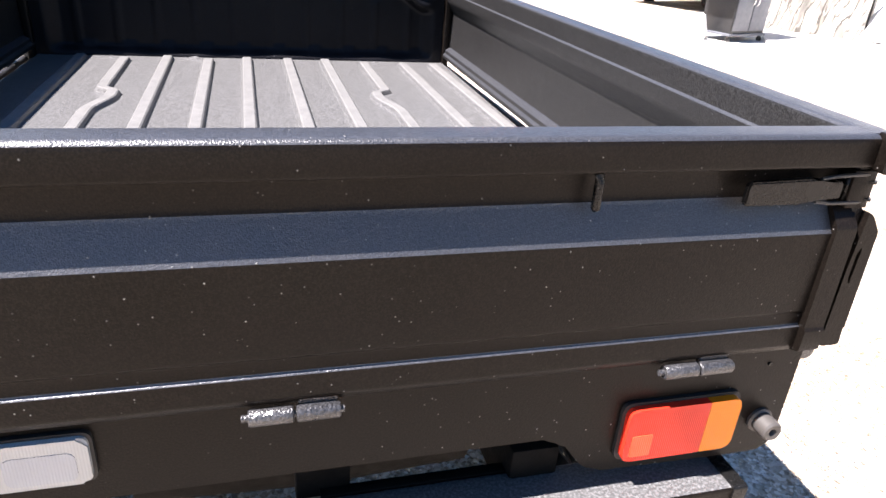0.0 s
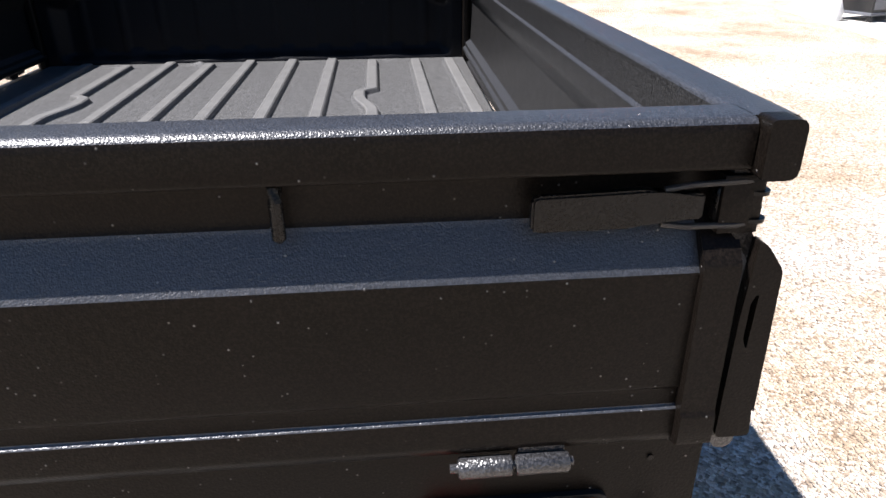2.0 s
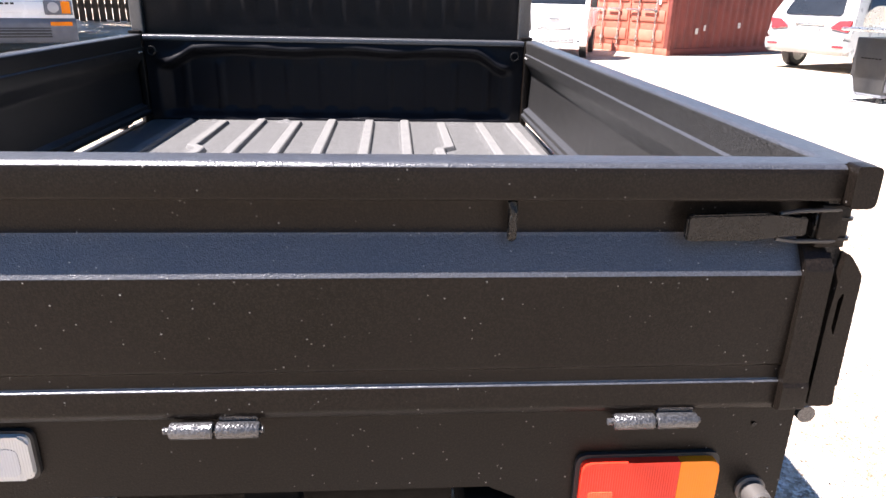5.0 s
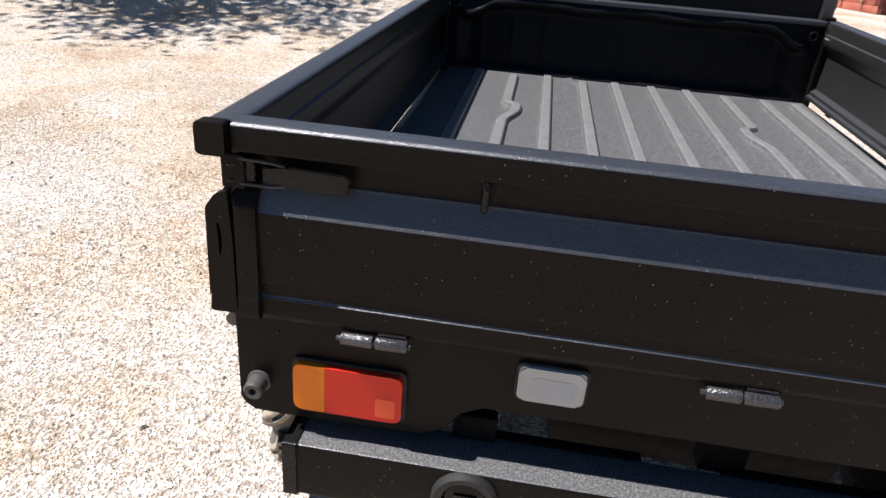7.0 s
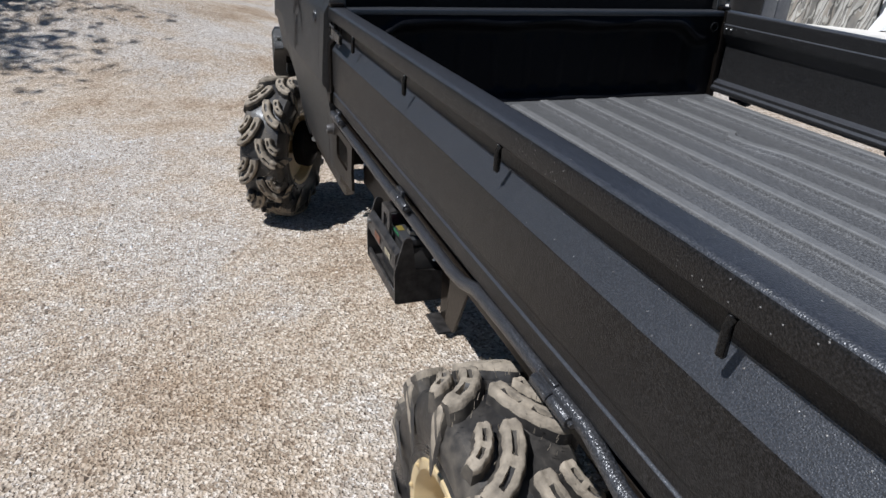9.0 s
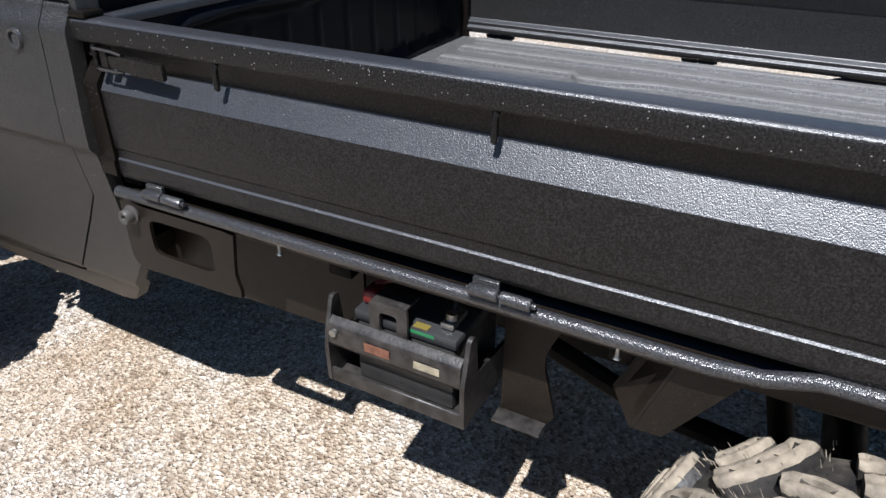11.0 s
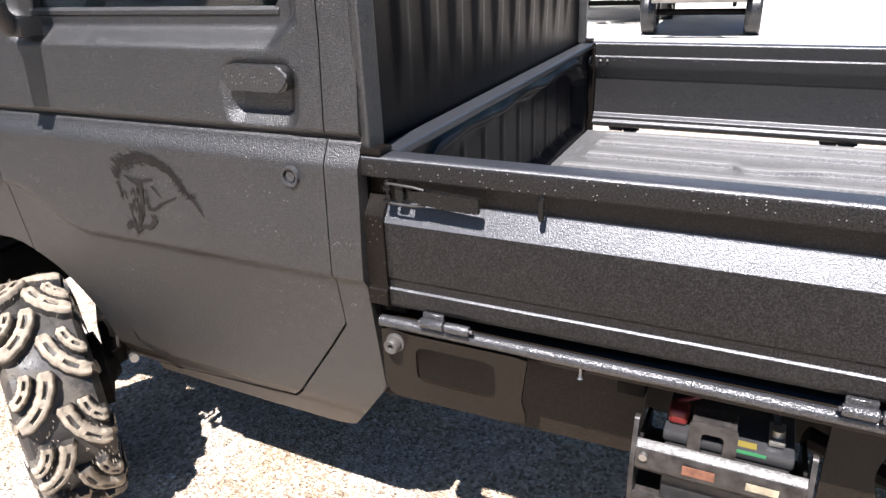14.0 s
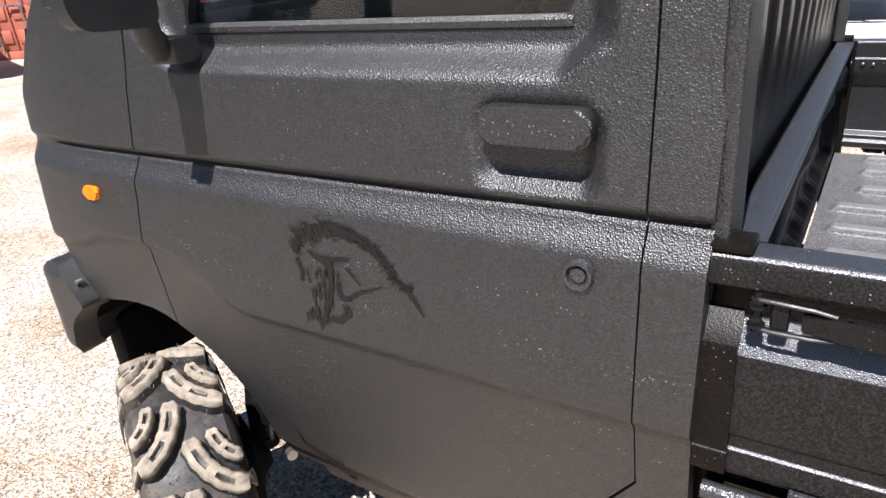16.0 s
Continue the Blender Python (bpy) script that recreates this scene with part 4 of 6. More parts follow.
def cab_x(y, z):
    """How far the cab's side stands from the middle."""
    x = 0.736
    x -= 0.020 * smooth(1.036, 1.086, z) - 0.008 * smooth(1.089, 1.104, z)
    x -= 0.014 * min(1.0, max(0.0, (z - 1.09) / 0.16)) + 0.03 * max(0.0, z - 1.25)
    x -= 0.042 * smooth(1.230, 1.270, z - 0.03 * smooth(2.15, 2.09, y) - 0.04 * smooth(2.80, 2.87, y)) * smooth(2.07, 2.12, y) * smooth(2.885, 2.84, y)
    x += 0.010 * smooth(1.06, crease(y), z)
    x -= 0.15 * max(0.0, crease(y) - z) + 0.010 * smooth(-0.004, 0.016, crease(y) - z) + 0.02 * smooth(0.49, 0.45, z)
    x -= 0.008 * (1 - smooth(0.0, 0.007, abs(z - 1.088))) * smooth(3.24, 3.19, y)
    # round the nose
    x -= 0.34 * max(0.0, y - 3.06) ** 2 + 5.5 * max(0.0, y - 3.30) ** 2
    # the grip pocket behind the door handle
    d = math.hypot(max(0.0, abs(y - 2.168) - 0.046), max(0.0, abs(z - 1.156) - 0.022))
    x -= 0.022 * (1 - smooth(0.004, 0.044, d))
    return x


def cab_side(s):
    on = lambda y, z: (s * cab_x(y, z), y, z)
    cu = sorted(set(steps(1.96, 3.40, 96) + steps(2.07, 2.27, 60)))
    cv = sorted(set(steps(0.37, 1.80, 72) + steps(0.795, 0.945, 32) + steps(1.040, 1.100, 24) + steps(1.225, 1.295, 16) + steps(1.085, 1.225, 40)))
    inward = (-s, 0, 0)
    window = rounded([(2.135, 1.287, 0.05), (2.80, 1.287, 0.04), (2.62, 1.66, 0.05), (2.135, 1.66, 0.05)], 0.04, 6)
    outline = [(2.032, 1.74), (2.038, 0.718), (2.09, 0.646), (2.206, 0.492), (2.245, 0.454), (2.432, 0.444), (2.67, 0.433), (2.741, 0.433), (2.776, 0.436), (2.797, 0.449), (2.782, 0.493), (2.792, 0.522), (2.804, 0.564), (2.824, 0.596), (2.847, 0.627), (2.876, 0.657), (2.906, 0.684), (2.942, 0.707), (2.977, 0.726), (2.968, 0.806), (2.944, 1.0), (2.94, 1.085), (2.925, 1.2), (2.898, 1.318), (2.66, 1.74)]
    door = part("door", skin(outline, [window], on, cu, cv, 0.025, inward), COAT_CAB, truck, "closed cab door in coarse black coating", 50)
    hind = [(1.956, 1.74), (1.972, 0.573), (1.982, 0.554), (2.028, 0.492), (2.088, 0.412), (2.102, 0.407), (2.134, 0.402), (2.346, 0.402), (2.68, 0.412), (2.687, 0.428), (2.433, 0.439), (2.243, 0.448), (2.202, 0.488), (2.086, 0.643), (2.036, 0.714), (2.0285, 1.74)]
    part("rear_pillar", skin(hind, [], on, cu, cv, 0.03, inward), COAT_CAB, truck, "rear cab pillar and sill with dusty lower edge", 50)
    fore = [(2.971, 0.806), (2.98, 0.728), (3.012, 0.742), (3.047, 0.75), (3.096, 0.751), (3.142, 0.747), (3.198, 0.736), (3.213, 0.736), (3.262, 0.714), (3.305, 0.686), (3.335, 0.67), (3.41, 0.7), (3.405, 0.83), (3.39, 0.95), (3.37, 1.06), (3.32, 1.17), (3.24, 1.27), (3.18, 1.33), (3.1, 1.4), (2.87, 1.74), (2.664, 1.74), (2.9015, 1.318), (2.9285, 1.2), (2.9435, 1.085), (2.9475, 1.0)]
    part("front_wing", skin(fore, [], on, cu, cv, 0.03, inward), COAT_CAB, truck, "front wing in coarse black coating", 50)
    # window pane and its lower weather strip
    on_in = lambda y, z: (s * (cab_x(y, z) - 0.016), y, z)
    pane = rounded([(2.12, 1.272, 0.05), (2.82, 1.272, 0.04), (2.63, 1.675, 0.05), (2.12, 1.675, 0.05)], 0.04, 4)
    g = part("door_glass", skin(pane, [], on_in, steps(2.1, 2.85, 6), steps(1.25, 1.7, 6), 0.004, inward), GLASS if s < 0 else GLASS_FAR, door, "clear door window glass")
    g.visible_shadow = False
    bm = bmesh.new()
    tube(bm, [(s * (cab_x(y, 1.293) - 0.006), y, 1.291) for y in steps(2.14, 2.80, 24)], 0.010, 8)
    part("weather_strip", bm, COAT_CAB, door)
    # handle
    bm = bmesh.new()
    sheet_pts = rrect(2.167, 1.186, 0.142, 0.044, 0.019, 5)
    prism(bm, sheet_pts, "x", s * 0.698, s * 0.731)
    bmesh.ops.bevel(bm, geom=[e for e in bm.edges if all(abs(v.co.x) > 0.730 for v in e.verts)], offset=0.005, segments=3, affect="EDGES", clamp_overlap=True)
    part("door_handle", bm, COAT_CAB, door, "pull-up door handle coated black")
    bm = bmesh.new()
    lathe(bm, [(0.001, -0.002), (0.009, -0.003), (0.0105, 0.003), (0.0125, 0.003), (0.014, -0.006), (0.018, -0.007), (0.021, 0.004)], 28, closed=False)
    k = part("door_lock", bm, COAT_GRIT, door)
    k.matrix_basis = pose(s * (cab_x(2.107, 1.017)), 2.107, 1.017, 0, 0, 0 if s < 0 else 180)
    # side indicator
    bm = prism(bmesh.new(), rrect(3.083, 1.008, 0.044, 0.026, 0.010, 5), "x", s * (cab_x(3.083, 1.008) - 0.006), s * (cab_x(3.083, 1.008) + 0.008))
    bmesh.ops.bevel(bm, geom=[e for e in bm.edges if all(abs(v.co.x) > cab_x(3.083, 1.008) + 0.007 for v in e.verts)], offset=0.004, segments=3, affect="EDGES")
    part("side_indicator", bm, LENS_AMBER, truck, "small amber side indicator")
    # mirror on its arm
    bm = bmesh.new()
    tube(bm, [(s * 0.715, 2.772, 1.266), (s * 0.742, 2.770, 1.276), (s * 0.762, 2.762, 1.296), (s * 0.772, 2.754, 1.330)], [0.022, 0.021, 0.020, 0.020], 12)
    box(bm, (s * 0.690, 2.740, 1.250), (s * 0.742, 2.806, 1.288), 0.006)
    arm = part("mirror_arm", bm, BLACK_PLASTIC, truck, "black plastic mirror arm")
    b = prism(bmesh.new(), rounded([(s * 0.758, 1.308), (s * 0.892, 1.316, 0.035), (s * 0.905, 1.58), (s * 0.765, 1.57)], 0.03, 6), "y", 2.728, 2.778)
    bmesh.ops.bevel(b, geom=[e for e in b.edges if all(v.co.y > 2.777 for v in e.verts)], offset=0.016, segments=3, affect="EDGES")
    shell = part("mirror_shell", b, BLACK_PLASTIC, arm)
    part("mirror_glass", prism(bmesh.new(), rounded([(s * 0.776, 1.362), (s * 0.862, 1.370, 0.04), (s * 0.874, 1.555), (s * 0.782, 1.548)], 0.022, 6), "y", 2.7245, 2.7275), MIRROR, arm, "mirror glass")
    # wheel-arch liner, dark behind the wheel
    bm = bmesh.new()
    arc = [(2.60, 0.485), (2.69, 0.51), (2.745, 0.61), (2.80, 0.675), (2.87, 0.73), (2.94, 0.765), (3.02, 0.786), (3.11, 0.782), (3.22, 0.757), (3.31, 0.708), (3.345, 0.665), (3.352, 0.63)]
    sheet(bm, list(range(len(arc))), [0.694, 0.42], lambda i, x: (s * x, arc[int(i)][0], arc[int(i)][1] + 0.006))
    part("arch_liner", bm, CHASSIS, truck)
    part("inner_wing", prism(bmesh.new(), [(2.62, 0.52), (2.62, 0.84), (3.34, 0.84), (3.34, 0.55), (3.10, 0.62), (2.86, 0.62)], "x", s * 0.40, s * 0.415), CHASSIS, truck)
    # hub carrier, strut, brake hose and track rod end behind the wheel
    bm = bmesh.new()
    lathe(bm, [(0.01, -0.03), (0.10, -0.03), (0.105, -0.02), (0.105, 0.02), (0.05, 0.035), (0.03, 0.06)], 26, closed=False)
    d = part("brake_drum", bm, CHASSIS, truck)
    d.matrix_basis = pose(s * 0.655, 2.955, 0.34, 0, 0, -30)
    bm = bmesh.new()
    tube(bm, [(s * 0.60, 2.93, 0.36), (s * 0.595, 2.93, 0.46), (s * 0.56, 2.95, 0.60), (s * 0.53, 2.96, 0.82)], [0.030, 0.034, 0.026, 0.026], 12)
    box(bm, (s * 0.585, 2.865, 0.44), (s * 0.625, 2.925, 0.50), 0.004)
    k = part("steering_knuckle", bm, CHASSIS, truck)
    part("brake_hose", tube(bmesh.new(), [(s * 0.63, 2.90, 0.40), (s * 0.64, 2.855, 0.43), (s * 0.635, 2.850, 0.48), (s * 0.60, 2.89, 0.52), (s * 0.56, 2.93, 0.56)], 0.005, 7), STEEL_WORN, truck)
    bm = tube(bmesh.new(), [(s * 0.635, 2.815, 0.405), (s * 0.645, 2.795, 0.408)], [0.010, 0.012], 10)
    part("track_rod_end", bm, ZINC, truck)
    part("track_rod", tube(bmesh.new(), [(s * 0.63, 2.83, 0.40), (s * 0.20, 2.80, 0.42)], 0.012, 8), CHASSIS, truck)
    # lower front bumper corner
    corner = rounded([(3.262, 0.716), (3.270, 0.730), (3.300, 0.768), (3.345, 0.806), (3.390, 0.806), (3.432, 0.768), (3.458, 0.72), (3.468, 0.65), (3.470, 0.56), (3.362, 0.556), (3.352, 0.60), (3.335, 0.655), (3.305, 0.686)], 0.02, 3)
    def on_b(y, z):
        x = 0.742 - 5.0 * max(0.0, y - 3.36) ** 2
        x -= 0.016 * smooth(0.775, 0.81, z) + 0.018 * smooth(0.60, 0.555, z)
        return (s * x, y, z)
    part("front_bumper_corner", skin(corner, [], on_b, steps(3.25, 3.48, 26), steps(0.55, 0.82, 26), 0.06, inward), COAT_CAB, truck, "", 60)
    bm = tube(bmesh.new(), [(s * 0.712, 3.290, 0.766), (s * 0.726, 3.290, 0.766)], 0.006, 8)
    part("bumper_screw", bm, ZINC, truck)


cab_side(-1)
cab_side(1)


def cab_shell():
    # ribbed bulkhead behind the seats
    def rear(x, z):
        y = 1.972
        w = 0.0
        for c in steps(-0.54, 0.54, 9):
            w = max(w, 1 - smooth(0.018, 0.034, abs(x - c)))
        y -= 0.009 * w * smooth(1.10, 1.26, z) * smooth(1.60, 1.54, z)
        return (x, y, z)
    bm = bmesh.new()
    sheet(bm, steps(-0.705, 0.705, 180), steps(0.95, 1.74, 24), rear)
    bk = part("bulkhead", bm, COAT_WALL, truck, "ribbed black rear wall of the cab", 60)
    for s in (-1, 1):
        prof = rounded([(s * 0.672, 1.944), (s * 0.672, 1.971), (s * 0.712, 1.971), (s * 0.716, 1.950)], 0.005, 3)
        part("bulkhead_edge", prism(bmesh.new(), prof, "z", 1.066, 1.74), COAT_CAB, bk)
        part("rail_bracket", boxed((s * 0.680, 1.925, 1.064), (s * 0.722, 1.968, 1.076), 0.004), COAT, bk)
    # roof, windscreen, nose and floor
    prof = rounded([(1.957, 1.735), (2.87, 1.735), (2.80, 1.79, 0.06), (2.05, 1.80, 0.06)], 0.03, 4)
    part("roof", prism(bmesh.new(), prof, "x", -0.70, 0.70), COAT_CAB, truck)
    ws = part("windscreen", boxed((-0.62, -0.004, -0.30), (0.62, 0.0, 0.26)), GLASS, truck)
    ws.matrix_basis = pose(0, 3.02, 1.50, 35, 0, 0)
    ws.visible_shadow = False
    def nose(x, z):
        a = abs(x)
        y = 3.41 - 0.55 * max(0.0, z - 0.95) ** 1.6 - 0.9 * a ** 8
        return (x, y, z)
    bm = bmesh.new()
    sheet(bm, steps(-0.672, 0.672, 34), steps(0.56, 1.30, 16), nose)
    part("nose_panel", bm, COAT_CAB, truck, "", 60)
    part("bumper_apron", boxed((-0.62, 3.38, 0.42), (0.62, 3.45, 0.60), 0.02), CHASSIS, truck)
    part("cab_floor", boxed((-0.66, 1.98, 0.56), (0.66, 2.62, 0.60)), CHASSIS, truck)
    part("dashboard", prism(bmesh.new(), rounded([(2.80, 0.95), (2.76, 1.22), (2.86, 1.31), (3.20, 1.27), (3.25, 0.95)], 0.03, 3), "x", -0.66, 0.66), DASH, truck)
    bm = bmesh.new()
    tube(bm, [(0.36 + 0.19 * math.cos(a), 2.62 + 0.10 * math.sin(a), 1.27 + 0.155 * math.sin(a)) for a in steps(0, math.tau, 32)], 0.013, 8, False)
    tube(bm, [(0.36, 2.62, 1.27), (0.36, 2.80, 1.10)], 0.025, 8)
    part("steering_wheel", bm, DASH, truck)
    for x in (-0.36, 0.36):
        bm = boxed((x - 0.24, 2.06, 0.92), (x + 0.24, 2.52, 1.06), 0.04, 3)
        seat = part("seat", bm, SEAT, truck, "grey cloth cab seat")
        b = boxed((-0.23, -0.05, 0.0), (0.23, 0.05, 0.50), 0.04, 3)
        o = part("seat_back", b, SEAT, seat)
        o.matrix_basis = pose(x, 2.10, 1.02, 8, 0, 0)
        part("headrest", boxed((x - 0.12, 2.02, 1.50), (x + 0.12, 2.10, 1.64), 0.03, 3), SEAT, seat)
    part("seat_cover", boxed((0.10, 2.24, 1.060), (0.60, 2.52, 1.10), 0.03, 3), BLUE_CLOTH, truck)


cab_shell()


def cab_decal():
    """A dull horse-head mark on the door, one ragged film lying just off the coating."""
    bm = bmesh.new()
    rng = random.Random(8)

    def stroke(pts, widths, lift):
        out = []
        n = len(pts) - 1
        for i in range(n):
            for u in (0.0, 0.2, 0.4, 0.6, 0.8):
                k = i + u
                y = pts[i][0] + (pts[i + 1][0] - pts[i][0]) * u
                z = pts[i][1] + (pts[i + 1][1] - pts[i][1]) * u
                w = np.interp(k / n, steps(0, 1, len(widths) - 1), widths) * rng.uniform(0.75, 1.25)
                out.append((y, z, w))
        out.append((*pts[-1], widths[-1]))
        rows = []
        for i, (y, z, w) in enumerate(out):
            a, b = out[max(0, i - 1)], out[min(len(out) - 1, i + 1)]
            t = Vector((b[0] - a[0], b[1] - a[1])).normalized()
            rows.append([bm.verts.new((-(cab_x(y + e * -t.y * w, z + e * t.x * w) + lift), y + e * -t.y * w, z + e * t.x * w)) for e in (-1, 0, 1)])
        for p, q in zip(rows, rows[1:]):
            for k in (0, 1):
                bm.faces.new((p[k], p[k + 1], q[k + 1], q[k]))
    mane = [(2.567, 0.969), (2.554, 0.995), (2.523, 1.011), (2.481, 1.019), (2.444, 1.013), (2.412, 0.999), (2.389, 0.977), (2.366, 0.953), (2.346, 0.933), (2.332, 0.91)]
    stroke(mane, [0.005, 0.009, 0.011, 0.012, 0.010, 0.009, 0.0055, 0.004, 0.004, 0.001], 0.0012)
    stroke([(2.565, 0.961), (2.559, 0.946), (2.556, 0.922)], [0.004, 0.003, 0.0015], 0.0014)
    stroke([(2.515, 0.97), (2.498, 0.956), (2.499, 0.927), (2.509, 0.895), (2.525, 0.858)], [0.005, 0.0075, 0.006, 0.0065, 0.004], 0.0016)
    stroke([(2.545, 0.874), (2.529, 0.856), (2.507, 0.869), (2.488, 0.869), (2.47, 0.887), (2.479, 0.899)], [0.004, 0.006, 0.004, 0.006, 0.006, 0.003], 0.0018)
    stroke([(2.54, 0.978), (2.518, 0.967), (2.491, 0.969), (2.458, 0.976)], [0.003, 0.0045, 0.004, 0.0015], 0.0020)
    stroke([(2.468, 0.962), (2.455, 0.95), (2.442, 0.937)], [0.0025, 0.002, 0.0012], 0.0014)
    stroke([(2.483, 0.933), (2.483, 0.91), (2.47, 0.909), (2.445, 0.925), (2.401, 0.943)], [0.0025, 0.004, 0.004, 0.003, 0.001], 0.0014)
    stroke([(2.541, 0.912), (2.536, 0.889), (2.534, 0.87)], [0.0012, 0.0022, 0.002], 0.0012)
    # loose hairs off the crest and through the neck
    for k in range(110):
        u = rng.uniform(0.0, 7.4)
        i = int(u)
        y = mane[i][0] + (mane[i + 1][0] - mane[i][0]) * (u - i)
        z = mane[i][1] + (mane[i + 1][1] - mane[i][1]) * (u - i)
        r = rng.uniform(0.010, 0.027) * (1.0 if u < 5 else 0.7)
        a = 1.55 - 0.22 * u + rng.uniform(-0.35, 0.35) + (math.pi if k % 4 == 0 else 0.0)
        stroke([(y, z), (y + r * 0.6 * math.cos(a), z + r * 0.6 * math.sin(a)), (y + r * math.cos(a - 0.4), z + r * math.sin(a - 0.4))], [0.0022, 0.0016, 0.0004], 0.0022)
    # torn flecks down the cheek and the muzzle
    for k in range(34):
        v = rng.uniform(0.0, 1.0)
        y, z = 2.512 + 0.016 * v + rng.gauss(0.0, 0.016), 0.966 - 0.105 * v
        stroke([(y, z), (y + rng.uniform(-0.006, 0.010), z - rng.uniform(0.010, 0.024))], [0.0012, 0.0026, 0.0005], 0.0024)
    return part("door_decal", bm, DECAL, truck, "dull brown ghost of a removed horse-head sticker")


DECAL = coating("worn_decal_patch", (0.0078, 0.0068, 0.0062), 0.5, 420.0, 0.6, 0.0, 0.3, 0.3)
cab_decal()


def step_plate():
    """Slotted skirt plate behind the cab, the panel behind it, and the brackets."""
    def slot_outline():
        o = rounded([(1.955, 0.740), (1.955, 0.60), (1.940, 0.578), (1.662, 0.586, 0.016), (1.676, 0.635, 0.01), (1.664, 0.724, 0.006), (1.915, 0.724)], 0.010, 7)
        o = [(y, z) for y, z in o]
        c = (1.804, 0.662)
        order = sorted(o, key=lambda p: math.atan2(p[1] - c[1], p[0] - c[0]))
        out, inn = [], []
        for a in steps(-math.pi, math.pi, 64)[:-1]:
            d = Vector((math.cos(a), math.sin(a)))
            best = 9.0
            for p, q in zip(order, order[1:] + order[:1]):
                e = Vector(q) - Vector(p)
                den = d.x * e.y - d.y * e.x
                if abs(den) < 1e-9:
                    continue
                w = Vector(p) - Vector(c)
                u = (w.x * e.y - w.y * e.x) / den
                v = (w.x * d.y - w.y * d.x) / den
                if u > 0 and -1e-6 <= v <= 1 + 1e-6:
                    best = min(best, u)
            out.append((c[0] + d.x * best, c[1] + d.y * best))
            k = 1 / (abs(d.x / 0.080) ** 7 + abs(d.y / 0.038) ** 7) ** (1 / 7)
            inn.append((c[0] + d.x * k, c[1] + d.y * k + 0.001))
        return out, inn
    out, inn = slot_outline()
    bm = ring_plate(bmesh.new(), out, inn, "x", -0.722, -0.714)
    plate = part("skirt_plate", bm, COAT_LOW, truck, "black steel skirt plate with a rounded slot")
    part("plate_flange", boxed((-0.714, 1.668, 0.718), (-0.660, 1.955, 0.726), 0.002), COAT_LOW, plate)
    bm = bmesh.new()
    lathe(bm, [(0.0035, 0.0), (0.0045, -0.018), (0.006, -0.022), (0.0125, -0.023), (0.015, -0.020), (0.0155, -0.006), (0.019, -0.004), (0.019, 0.002)], 22, "x", closed=False)
    o = part("rubber_stop", bm, RUBBER_GREY, plate, "round hollow rubber gate stop")
    o.matrix_basis = pose(-0.722, 1.925, 0.702)
    part("inner_skirt", prism(bmesh.new(), rounded([(2.04, 0.715), (1.475, 0.70), (1.480, 0.484), (2.04, 0.473)], 0.008, 3), "x", -0.600, -0.592), COAT_LOW, truck, "flat dusty black inner skirt")
    part("skirt_plate", ring_plate(bmesh.new(), out, inn, "x", 0.714, 0.722), COAT_LOW, truck)
    for y in (1.575, 0.98):
        part("hanger_bolt", tube(bmesh.new(), [(-0.705, y, 0.735), (-0.705, y, 0.705), (-0.705, y, 0.700)], [0.003, 0.003, 0.006], 10), ZINC, truck, "small bare hanger bolt")
    for k, dz in enumerate((0.0, 0.014)):
        part("cable", tube(bmesh.new(), [(-0.645, 1.665, 0.712 - dz), (-0.65, 1.62, 0.698 - dz), (-0.65, 1.57, 0.696 - dz), (-0.645, 1.50, 0.706 - dz), (-0.63, 1.44, 0.716)], 0.0055, 7), BLACK_PLASTIC, truck)
    # folded bracket ahead of the rear wheel
    bm = bmesh.new()
    for quad, shift in (([(-0.700, 0.898, 0.714), (-0.700, 0.816, 0.714), (-0.690, 0.903, 0.574), (-0.690, 0.944, 0.573)], (0.005, 0, 0)),
                        ([(-0.700, 0.8985, 0.714), (-0.690, 0.9445, 0.573), (-0.650, 0.985, 0.606), (-0.652, 0.940, 0.712)], (0, 0.005, 0)),
                        ([(-0.700, 0.898, 0.7145), (-0.700, 0.816, 0.7145), (-0.655, 0.816, 0.7145), (-0.655, 0.898, 0.7145)], (0, 0, 0.004))):
        q = [bm.verts.new(p) for p in quad] + [bm.verts.new(Vector(p) + Vector(shift)) for p in quad]
        bm.faces.new(q[:4]), bm.faces.new(q[4:][::-1])
        for i in range(4):
            bm.faces.new((q[i], q[(i + 1) % 4], q[4 + (i + 1) % 4], q[4 + i]))
    part("mud_bracket", bm, COAT_LOW, truck, "folded black steel bracket ahead of the wheel")
    part("hanger_plate", prism(bmesh.new(), rounded([(1.185, 0.70), (1.065, 0.70), (1.115, 0.58, 0.03), (1.085, 0.46, 0.02), (1.10, 0.44), (1.185, 0.44)], 0.01, 4), "x", -0.612, -0.604), COAT_LOW, truck, "curved spring hanger plate")
    part("hanger_flange", boxed((-0.648, 1.098, 0.4395), (-0.6125, 1.188, 0.4455), 0.002), STEEL_WORN, truck)


step_plate()


